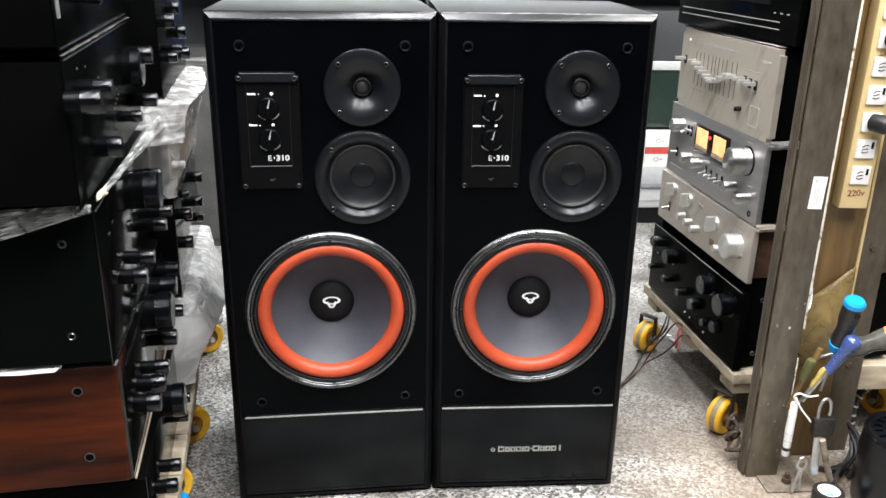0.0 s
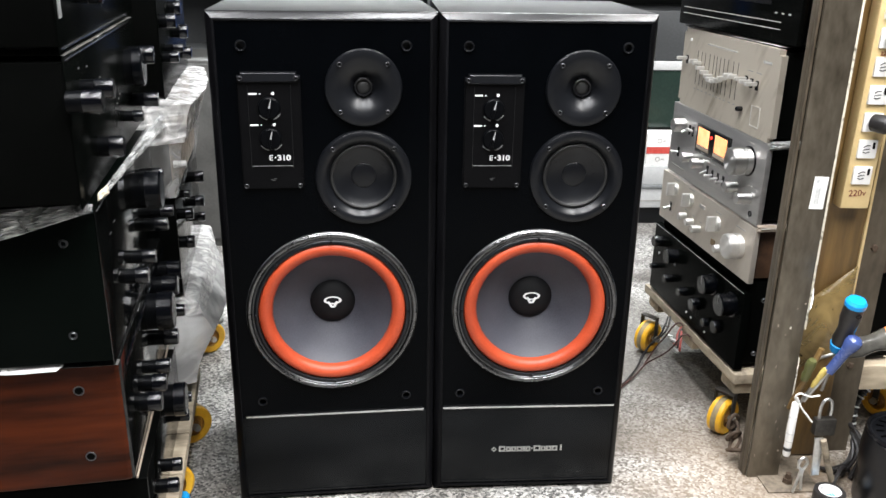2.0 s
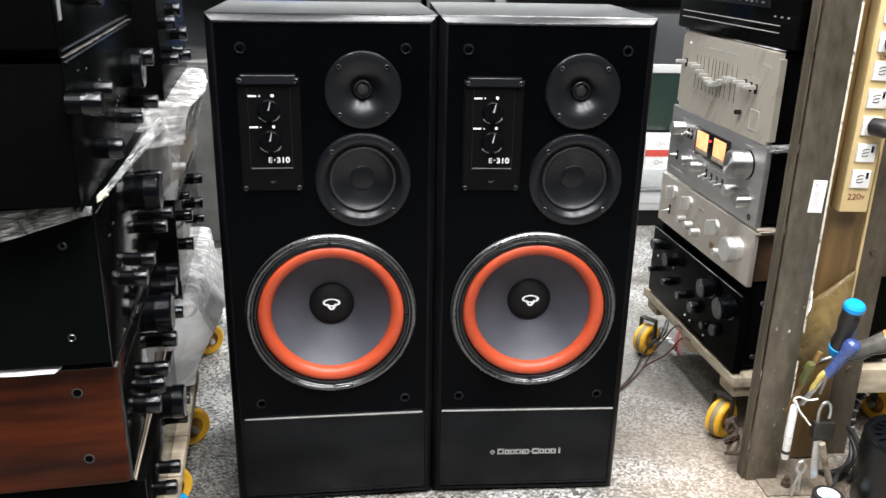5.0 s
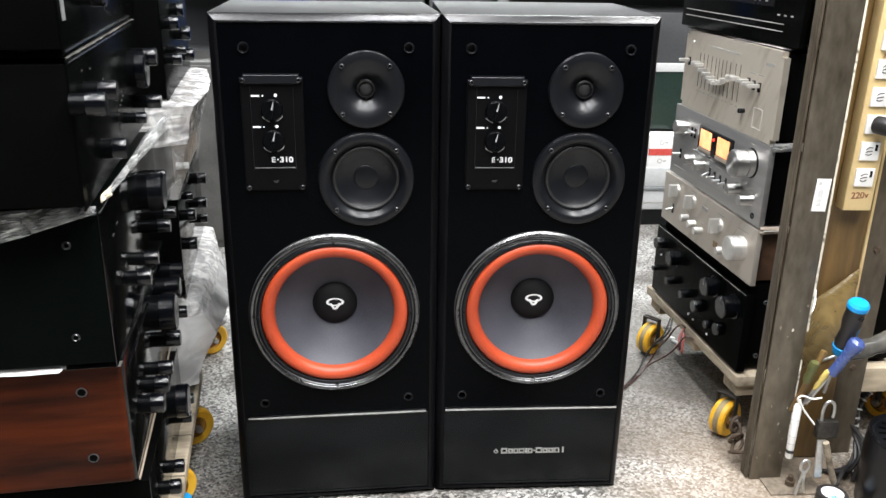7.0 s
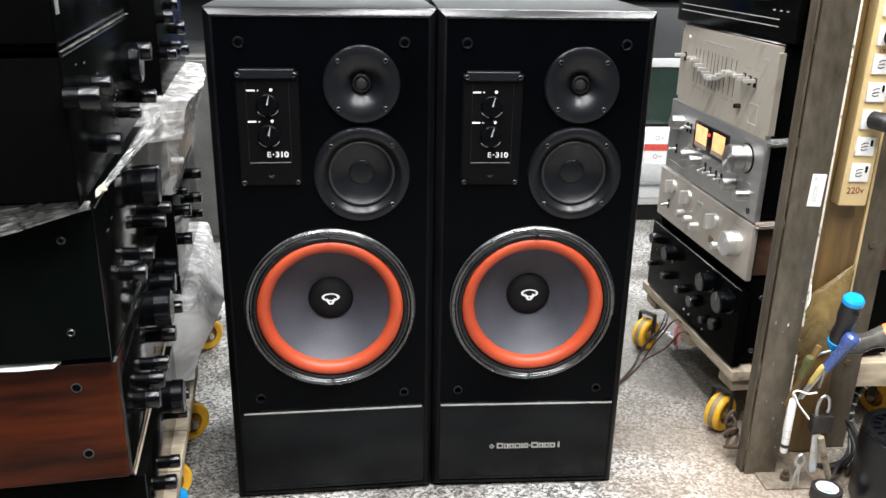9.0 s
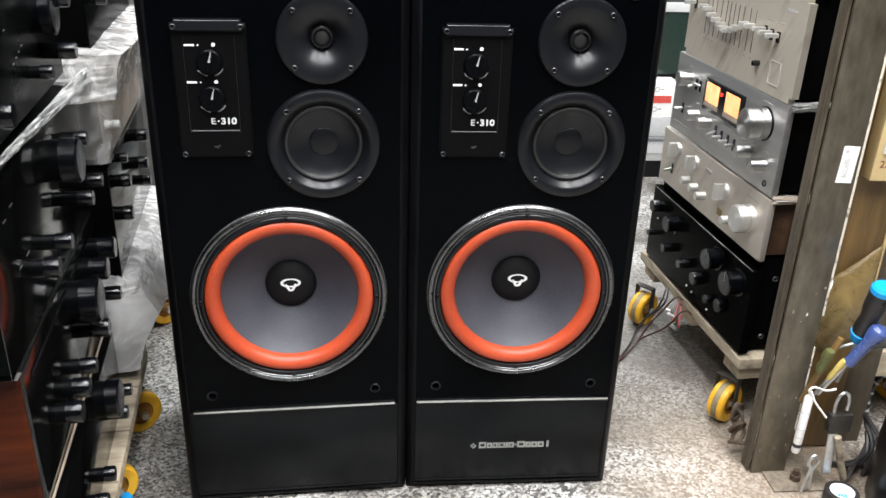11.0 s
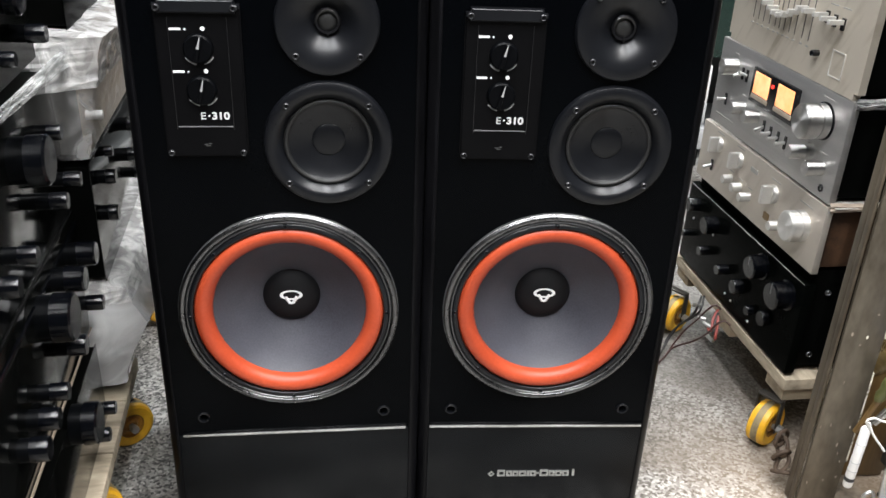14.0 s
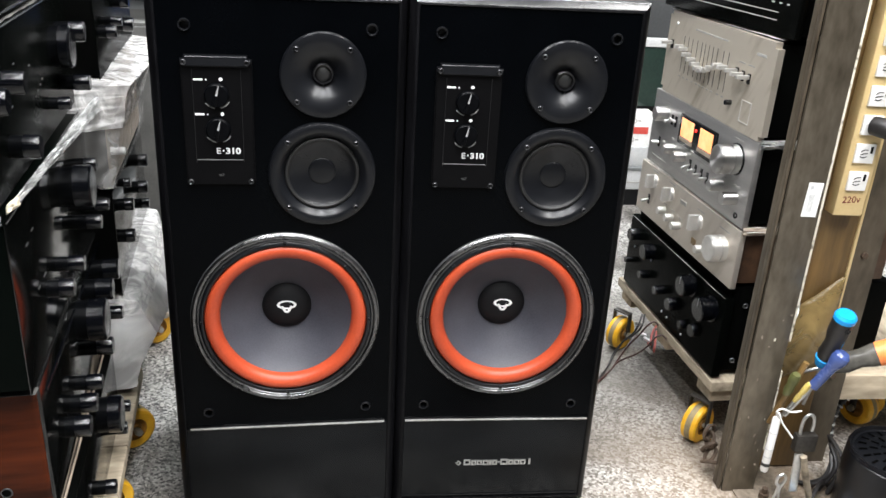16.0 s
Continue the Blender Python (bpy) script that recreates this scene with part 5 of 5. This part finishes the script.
hose = thing("ribbed_hose", pose(0, 0, 0), "grey and black ribbed hose behind the drum", "hose")
path = curve([(0.935, 1.430, 0.105), (0.918, 1.425, 0.085), (0.908, 1.420, 0.060), (0.905, 1.416, 0.036), (0.905, 1.412, 0.016)], 5)
part("core", tube(path, 0.0085, 12), M_CABLE, hose)
for k in range(1, len(path) - 1, 2):
    d = (path[k + 1] - path[k - 1]).normalized()
    part("rib", moved(lathe([(0.0082, -0.0020), (0.0112, -0.0012), (0.0112, 0.0012), (0.0082, 0.0020)], 16), Matrix.Translation(path[k]) @ d.to_track_quat("Y", "Z").to_matrix().to_4x4()), M_LTGREY if k % 4 == 1 else M_CABLE, hose, "grey rib" if k % 4 == 1 else "")
single("shelf_plank", box(0.866, 1.30, 1.375, 1.40, 0.130, 0.184, 0.002), M_PINE_X, pose(0, 0, 0), "raw pine plank edge behind the upright", "plank")
yel = thing("wooden_dolly", pose(0.90, 1.402, 0), "raw pine dolly on a yellow caster, mostly hidden", "dolly", "wooden dollies")
part("plank", box(-0.045, 0.45, 0, 0.4, 0.130, 0.152, 0.002), M_PINE, yel)
caster(yel, 0.150, 0.120, 0.036, 0.130, 70)
for k in range(5):
    wire("black_cable", [(0.77 + 0.012 * k, 1.29 - 0.01 * k, 0.004), (0.80 + 0.01 * k, 1.26, 0.02 + 0.012 * k), (0.835, 1.27 + 0.01 * k, 0.05 + 0.01 * k), (0.87, 1.30, 0.03), (0.93, 1.31 + 0.01 * k, 0.004)], 0.004, M_CABLE, "coiled black cable on the floor by the drum")
wire("black_cable", [(0.745, 1.225, 0.004), (0.760, 1.215, 0.01), (0.775, 1.225, 0.03), (0.80, 1.25, 0.03), (0.83, 1.27, 0.006)], 0.004, M_CABLE, "bent black cable on the floor by the drum")

# rusty chain at the foot of the post
chain = thing("rusty_chain", pose(0.606, 1.335, 0), "short rusty chain by the foot of the post", "chain")
for k in range(5):
    link = bmesh.new()
    ring = [(0.011 * math.cos(2 * math.pi * i / 14), 0, 0.016 * math.sin(2 * math.pi * i / 14)) for i in range(15)]
    tube(ring, 0.0035, 8, link, False)
    part("link", link, M_RUST, chain, "", True, pose(0.002 * (k % 2), -0.006 * k, 0.022 + 0.017 * (5 - k) * 0.75, 15 * k, 20, 90 * (k % 2) + 20))

sheet("foil_film", [(0.632, 1.408, 0.626), (0.735, 1.412, 0.628), (0.735, 1.416, 0.642), (0.632, 1.414, 0.640)], 0.004, M_FOIL, "crumpled silvery film between the equaliser and the amplifier", "film", 22, 0.004, 4)
sheet("brown_paper_strip", [(0.632, 1.409, 0.462), (0.735, 1.413, 0.465), (0.735, 1.416, 0.474), (0.632, 1.414, 0.476)], 0.003, M_TAN, "crumpled brown paper strip between two amplifiers", "paper", 18, 0.003, 8)

# ---- stacks facing the aisle from the other side ----
def on(far, near, s):
    d = math.dist(far, near)
    return (far[0] + (near[0] - far[0]) * s / d, far[1] + (near[1] - far[1]) * s / d)


F1, N1 = (-0.488, 1.320), (-0.430, 0.890)
F2, N2 = (-0.515, 1.790), (-0.462, 1.372)


def left_unit(name, far, near, s_near, s_far, z, h, panel, case, label, category, knobs, group, proud=0.001, depth=0.36, inset=0.0006, frame=False):
    """knobs: (distance from the far end, height in the room, radius, length)."""
    a, b = on(far, near, s_near), on(far, near, s_far)
    t, w = unit(name, a, b, z, h, depth, panel, case, label, category, group, proud, inset, 0.0006)
    if frame:
        for o in list(t.children):
            if o.name.startswith("case") or o.name.startswith("front_panel"):
                bpy.data.objects.remove(o)
        part("case", box(0, w, 0.0, depth, 0, h, 0.007, 4), case, t, "glossy rosewood case")
        part("front_panel", box(0.003, w - 0.002, -0.003, 0.002, 0.003, h - 0.0005, 0.0010), panel, t)
    for s, kz, r, ln in knobs:
        k = part("knob", lathe([(0, -ln * 0.45), (r * 0.93, -ln * 0.45), (r * 0.93, 0), (0, 0)], 28), M_KNOBROOT, t, "", True, pose(s_near - s, 0, kz - z))
        part("knob_cap", lathe([(0, -ln), (r * 0.9, -ln), (r, -ln + min(0.0025, r * 0.3)), (r, -ln * 0.45), (r * 0.9, -ln * 0.44), (0, -ln * 0.44)], 28), M_BLKKNOB, k, "polished black cap")
    return t, w


G = "stack of black amplifiers"
F0, N0 = (F1[0] + 0.013, F1[1]), (N1[0] + 0.014, N1[1])
L0, w = left_unit("dark_amplifier", F0, N0, 0.405, 0.0, 0.150, 0.128, M_GLOSSPANEL, M_BLKCASE, "dark green-black amplifier at the foot of the stack", "amplifier",
                  [(0.178, 0.268, 0.028, 0.034), (0.060, 0.205, 0.010, 0.028), (0.115, 0.200, 0.0105, 0.028), (0.250, 0.191, 0.011, 0.026), (0.320, 0.201, 0.0115, 0.028)], G)
L1, w = left_unit("wooden_case_amplifier", F1, N1, 0.432, -0.08, 0.290, 0.184, M_GLOSSPANEL, M_WOOD, "amplifier in a glossy rosewood case with black knobs", "amplifier",
                  [(0.035, 0.441, 0.0165, 0.042), (0.114, 0.444, 0.0165, 0.043), (0.189, 0.432, 0.030, 0.043), (0.030, 0.362, 0.011, 0.040), (0.150, 0.368, 0.0135, 0.040), (0.246, 0.365, 0.0110, 0.037), (0.294, 0.3625, 0.0130, 0.036),
                   (0.338, 0.356, 0.0140, 0.034)], G, proud=0.003, inset=0.0, frame=True)
for x, z in ((0.044, 0.143), (0.041, 0.044)):
    part("side_hole", moved(lathe([(0.0052, 0.004), (0.0052, -0.0006), (0.0066, -0.0008), (0.0070, 0.0)], 24), pose(0, 0, 0, 0, 0, -90)), M_DARKSCREW, L1, "dark ringed screw hole", True, pose(0.0, x + 0.008, z))
    part("hole_floor", moved(lathe([(0, -0.0004), (0.0054, -0.0004)], 20), pose(0, 0, 0, 0, 0, -90)), M_BLKCASE, L1, "", True, pose(0.0, x + 0.008, z))
L2, w = left_unit("black_amplifier", F1, N1, 0.452, -0.08, 0.476, 0.204, M_GLOSSPANEL, M_GREENCASE, "black amplifier with a dark case under clear film", "amplifier",
                  [(0.166, 0.622, 0.029, 0.040), (0.031, 0.547, 0.010, 0.037), (0.107, 0.548, 0.011, 0.036), (0.253, 0.547, 0.0105, 0.034), (0.316, 0.542, 0.0115, 0.031), (0.06, 0.62, 0.010, 0.03)], G)
for y, z in ((0.044, 0.044), (0.040, 0.164)):
    part("side_screw", moved(screw_mesh(0.0055), pose(0, 0, 0, 0, 0, -90)), M_DARKSCREW, L2, "", True, pose(0.0012, y, z))
L3, w = left_unit("black_amplifier", F1, N1, 0.510, 0.0, 0.698, 0.165, M_BLKFACE, M_BLKCASE, "tall black amplifier with many black knobs", "amplifier",
                  [(0.514, 0.818, 0.0125, 0.036), (0.442, 0.820, 0.0115, 0.036), (0.117, 0.799, 0.028, 0.026), (0.075, 0.812, 0.014, 0.036), (0.085, 0.745, 0.011, 0.038), (0.175, 0.737, 0.0085, 0.026), (0.384, 0.740, 0.0130, 0.030)], G)
L4, w = left_unit("black_amplifier", F1, N1, 0.515, 0.0, 0.868, 0.150, M_BLKFACE, M_BLKCASE, "black amplifier at the top of the stack", "amplifier",
                  [(0.40, 0.925, 0.016, 0.028), (0.10, 0.95, 0.012, 0.035)], G)
part("label", box(0.012, 0.026, -0.001, 0.001, 0.034, 0.056), M_DIMPRINT, L4, "small grey label")
part("lower_lip", box(0.004, 0.470, -0.0060, -0.0035, 0.0005, 0.0042, 0.0008), M_TAN, L1, "pale bare wood lip under the panel")
for lu, zz in ((L1, 0.183), (L2, 0.2015), (L3, 0.162), (L4, 0.004)):
    part("edge_line", box(0.006, 0.495 if lu is L1 or lu is L2 else 0.45, -0.0012, 0.002, zz - 0.0009, zz + 0.0009), M_CHROME, lu, "thin bright panel edge")
for s, z, ln in ((0.355, 0.632, 0.012), (0.386, 0.626, 0.012), (0.327, 0.562, 0.014), (0.360, 0.561, 0.012), (0.20, 0.512, 0.010), (0.27, 0.508, 0.008)):
    part("marking", box(0.452 - s, 0.452 - s + ln, -0.0006, 0.001, z - 0.476, z - 0.4745), M_TICK, L2)
for s, z in ((0.20, 0.772), (0.215, 0.768), (0.23, 0.764), (0.245, 0.760), (0.30, 0.785), (0.33, 0.815), (0.40, 0.838), (0.36, 0.775), (0.445, 0.842), (0.26, 0.800)):
    part("marking", box(0.510 - s, 0.510 - s + 0.007, -0.0006, 0.001, z - 0.698, z - 0.6962), M_TICK, L3)
part("rail", box(0.03, 0.49, -0.0055, -0.0030, 0.160, 0.1665, 0.001), M_BLKKNOB, L1, "glossy black rail along the panel")
packing("foam_sheet", on(F1, N1, 0.445), on(F1, N1, -0.078), 0.4725, 0.0, M_DKCARD, "thin grey foam sheet on the rosewood amplifier", 0.2)
packing("card_strip", on(F1, N1, 0.505), on(F1, N1, 0.03), 0.8652, 0.0, M_DKCARD, "strip of dark card between two amplifiers", 0.2)

dolly(corner_pose((-0.393, 0.86), (-0.473, 1.48), 0), 0.625, 0.42, 0.150, "raw pine dolly on yellow casters under the black amplifiers", [(0.385, 0.042, 32), (0.592, 0.024, 32), (0.06, 0.36, 90), (0.46, 0.36, 90)], False)

G2 = "stack of wrapped amplifiers"
R0, w = left_unit("wrapped_amplifier", F2, N2, 0.43, 0.0, 0.178, 0.172, M_SILVERGREY, M_GREYCASE, "silver amplifier wrapped in milky plastic film", "amplifier", [], G2)
knob(R0, 0.06, 0.125, 0.018, 0.024, M_WHITE), knob(R0, 0.12, 0.060, 0.007, 0.018, M_WHITE)
R1, w = left_unit("black_amplifier", F2, N2, 0.43, 0.0, 0.358, 0.182, M_GLOSSPANEL, M_BLKCASE, "black amplifier between two wrapped ones", "amplifier",
                  [(0.19, 0.522, 0.012, 0.03), (0.215, 0.478, 0.012, 0.03), (0.385, 0.505, 0.011, 0.025), (0.40, 0.455, 0.012, 0.025), (0.17, 0.43, 0.010, 0.025), (0.36, 0.535, 0.008, 0.02)], G2)
R2, w = left_unit("wrapped_amplifier", F2, N2, 0.43, 0.0, 0.548, 0.168, M_TAN, M_GREYCASE, "champagne amplifier wrapped in clear bubble film", "amplifier", [], G2)
knob(R2, 0.030, 0.054, 0.0065, 0.022, M_WHITE), knob(R2, 0.16, 0.10, 0.016, 0.016, M_TAN), knob(R2, 0.10, 0.115, 0.008, 0.016, M_TAN)
R3, w = left_unit("black_amplifier", F2, N2, 0.43, 0.0, 0.722, 0.20, M_BLKFACE, M_BLKCASE, "black amplifier above the wrapped one", "amplifier",
                  [(0.40, 0.850, 0.012, 0.026), (0.40, 0.790, 0.010, 0.026), (0.25, 0.860, 0.013, 0.02), (0.22, 0.815, 0.013, 0.026), (0.22, 0.775, 0.012, 0.03), (0.36, 0.80, 0.007, 0.03)], G2)
dolly(corner_pose((-0.490, 1.47), (-0.530, 1.91), 0), 0.446, 0.42, 0.172, "raw pine dolly on yellow casters under wrapped amplifiers", [(0.10, 0.12, 32), (0.385, 0.012, 35), (0.06, 0.36, 90), (0.40, 0.36, 90)], False)


def wrap_mesh(s0, s1, z0, z1, out, swell, v0, v1, amp, seed, ns=8, belly=1.0):
    """Film round the near side and front of a unit and folded over its top; v runs up the front (0 to 1), then back over the top (to 1.4); belly is the height of the widest place."""
    a, c = on(F2, N2, s0), on(F2, N2, s1)
    d = Vector((c[0] - a[0], c[1] - a[1], 0))
    nrm = Vector((d.y, -d.x, 0)).normalized()
    rnd = random.Random(seed)
    bm = bmesh.new()
    nu, nv = 40, 26
    g = []
    for j in range(nv + 1):
        v = v0 + (v1 - v0) * j / nv
        k, back = min(v, 1.0), max(v - 1.0, 0.0) / 0.4
        g.append([])
        for i in range(-ns, nu + 1):
            u = max(i, 0) / nu
            wob = noise.noise(Vector((i * 0.18, v * 5, seed))) * 0.6 + noise.noise(Vector((i * 0.4 + v * 4, v * 11, seed + 4))) * 0.5 + rnd.uniform(-0.25, 0.25)
            p = Vector((*a, 0)) + d * u
            if i < 0:
                p = p - d.normalized() * (0.006 + amp * 1.6 * abs(wob) + 0.014 * math.sin(math.pi * min(k, 1.0)) * math.sin(math.pi * min(-i / ns, 1.0))) + nrm * (0.016 * i * (1 - back))
            rise = (k / belly) ** 1.5 if k <= belly else 1 - 0.75 * (k - belly) / (1 - belly)
            off = out + swell * rise * math.sin(math.pi * (0.25 + 0.6 * u)) + amp * wob
            p = p + nrm * (off - back * 0.17) if i >= 0 else p + nrm * (out - back * 0.17)
            p.z = z0 + (z1 - z0) * k + 0.010 * math.sin(math.pi * back) + amp * 0.4 * wob
            g[-1].append(bm.verts.new(p))
    for p, q in zip(g, g[1:]):
        for i in range(nu + ns):
            bm.faces.new((p[i], p[i + 1], q[i + 1], q[i]))
    return bm


def wrapping(name, z0, z1, label, mat, seed, top_from, toplabel, swell, belly, side):
    t = thing(name, pose(0, 0, 0), label, "plastic film")
    part("film", wrap_mesh(0.432, -0.008, z0, z1, 0.008, swell, 0.0, 1.02, 0.0035, seed, side, belly), mat, t)
    part("crumpled_top", wrap_mesh(0.436, -0.012, z0, z1 + 0.003, 0.012, swell, top_from, 1.4, 0.0045, seed + 3, side, belly), M_BAGTOP, t, toplabel, False)
    return t


bb = wrapping("bubble_wrap", 0.550, 0.712, "clear bubble film drawn tight over a champagne amplifier", M_BAG, 2.0, 0.60, "white crumpled film along the top", 0.042, 1.0, 9)
pb = wrapping("plastic_bag", 0.180, 0.346, "milky plastic film drawn over a silver amplifier", M_BAGMILK, 7.0, 0.86, "bright folded edge of the film", 0.058, 0.62, 6)
# bubbles along the near edge of the film
rnd = random.Random(12)
for k in range(9):
    z = 0.562 + 0.0155 * k
    q = on(F2, N2, 0.434)
    bead = bmesh.new()
    bmesh.ops.create_uvsphere(bead, u_segments=10, v_segments=6, radius=0.0032 + rnd.uniform(-0.001, 0.001))
    part("bubble", bead, M_BAG, bb, "", True, pose(q[0] + 0.007, q[1] - 0.002, z))
# clear film hanging out over the second amplifier
a0, a1 = on(F1, N1, 0.46), on(F1, N1, -0.02)
sheet("clear_film", [(a0[0] + 0.008, a0[1] + 0.02, 0.693), (a1[0] + 0.034, a1[1], 0.684), (a1[0] + 0.024, a1[1], 0.700), (a0[0] + 0.004, a0[1] + 0.02, 0.698)], 0.004, M_BAGCLEAR, "crumpled strip of clear wrapping film under the amplifier", "film", 30, 0.007, 3)
sheet("clear_film", [(a0[0] - 0.26, a0[1] - 0.012, 0.60), (a0[0] + 0.0, a0[1] - 0.008, 0.682), (a0[0] + 0.0, a0[1] + 0.0, 0.690), (a0[0] - 0.26, a0[1] + 0.0, 0.672)], 0.006, M_BAGCLEAR, "clear film hanging over the side of the amplifier", "film", 24, 0.005, 9)

# ---- things at the back of the workshop ----
rack = thing("storage_rack", pose(0, 2.95, 0), "grey steel storage rack against the back", "rack")
for x in (-1.6, -0.62, 0.30, 1.25, 1.9):
    part("upright", box(x, x + 0.035, 0, 0.035, 0, 0.96, 0.002), M_SHELF, rack)
for z in (0.03, 0.558, 0.936):
    part("shelf", box(-1.6, 1.935, 0.036, 0.50, z, z + 0.022, 0.002), M_SHELF, rack)
    part("rail", box(-1.6, 1.935, 0.002, 0.0355, z - 0.002, z + 0.026, 0.002), M_LTGREY, rack, "light grey shelf rail")
part("back_sheet", box(-1.6, 1.935, 0.50, 0.51, 0.05, 0.935), M_DARKBACK, rack)

part("glass_door", box(0.34, 1.245, 0.006, 0.012, 0.345, 0.553), M_GLASSDARK, rack, "dark greenish glass front")
parcel = thing("white_carton", pose(0.860, 2.86, 0.222), "white cardboard carton with a red band on a grey machine", "carton")
part("carton", box(0, 0.116, 0, 0.08, 0, 0.117, 0.002), M_PAPER, parcel)
part("band", box(-0.001, 0.098, -0.0012, 0.001, 0.045, 0.070), M_REDPRINT, parcel, "printed red band", False)
for x, z in ((0.045, 0.092), (0.043, 0.024)):
    part("printed_ring", lathe([(0.006, -0.0008), (0.009, -0.0008)], 20, x, z), M_GREYPRINT, parcel)
    part("printed_bar", box(x + 0.012, x + 0.024, -0.0008, 0.001, z - 0.002, z + 0.002), M_GREYPRINT, parcel)
machine = thing("grey_machine", pose(0.70, 2.84, 0.0), "grey office machine with a sloping top, on a black base", "machine")
part("base", box(0.01, 0.275, 0.02, 0.11, 0.0, 0.066, 0.003), M_BLKPLASTIC, machine, "black base")
part("housing", box(0, 0.285, 0.0, 0.11, 0.066, 0.140, 0.006), M_LTGREY, machine)
part("upper_housing", box(0.0, 0.275, 0.012, 0.11, 0.150, 0.222, 0.004), M_LTGREY, machine)
part("tray", box(0.02, 0.26, -0.004, 0.05, 0.140, 0.150, 0.002), M_SHELF, machine)
part("panel_line", box(0.02, 0.265, -0.0012, 0.001, 0.092, 0.096), M_GREYPRINT, machine)
for k, (x0, x1, z0, z1, mat) in enumerate(((-0.33, 0.04, 0.582, 0.93, M_DARKBACK), (-0.64, -0.37, 0.582, 0.93, M_BLUEBOX), (0.80, 1.20, 0.582, 0.76, M_DARKBACK), (0.06, 0.28, 0.582, 0.90, M_DARKBACK))):
    single("storage_box", box(x0, x1, 3.0, 3.4, z0, z1, 0.004), mat, pose(0, 0, 0), ("dark metal box on the rack", "blue cardboard box on the rack", "dark box on the rack", "dark grey plastic box on the rack")[k], "box", "boxes on the rack")

sheet("paper_sheet", [(-0.640, 0.846, 0.4725), (-0.496, 0.860, 0.4745), (-0.490, 0.872, 0.4772), (-0.640, 0.872, 0.4850)], 0.002, M_PAPER, "creased white paper between two amplifiers", "paper", 16, 0.002, 5)
q = on(F1, N1, 0.468)
sheet("tape_scrap", [(q[0] + 0.010, q[1] - 0.006, 0.698), (q[0] + 0.018, q[1] + 0.010, 0.702), (q[0] + 0.017, q[1] + 0.012, 0.712), (q[0] + 0.010, q[1] - 0.002, 0.706)], 0.003, M_SCRAP, "torn scrap of cream tape stuck to the film", "tape", 8, 0.003, 21)
single("blue_cap", lathe([(0, -0.030), (0.011, -0.029), (0.014, -0.024), (0.014, -0.004), (0.012, 0), (0, 0)], 20), M_BLUE, pose(-0.462, 1.218, 0.0, -90), "small blue plastic cap on the floor beside the dolly", "cap")
for sk, zk, r, out in ((0.20, 0.262, 0.022, 0.062), (0.19, 0.200, 0.011, 0.050)):
    q = Vector((*on(F2, N2, sk), zk))
    side = Vector((N2[1] - F2[1], F2[0] - N2[0], 0)).normalized() * -1
    part("bulge", lathe([(0, -out), (r * 0.6, -out + 0.002), (r * 0.95, -out + 0.008), (r * 1.2, -out * 0.55), (r * 1.6, -out * 0.3)], 20), M_BAGMILK, pb, "film drawn tight over a knob", True, Matrix.Translation(q) @ side.to_track_quat("-Y", "Z").to_matrix().to_4x4())
cabinet = thing("grey_cabinet", pose(-0.98, 2.62, 0), "grey steel cabinet beside the rack", "cabinet")
part("body", box(0, 0.40, 0.012, 0.30, 0, 0.62, 0.004), M_GREYCASE, cabinet)
part("door", box(0.008, 0.392, 0.0, 0.010, 0.03, 0.61, 0.003), M_GREYCASE, cabinet)
part("handle", box(0.350, 0.366, -0.016, 0.002, 0.32, 0.42, 0.003), M_ZINC, cabinet)
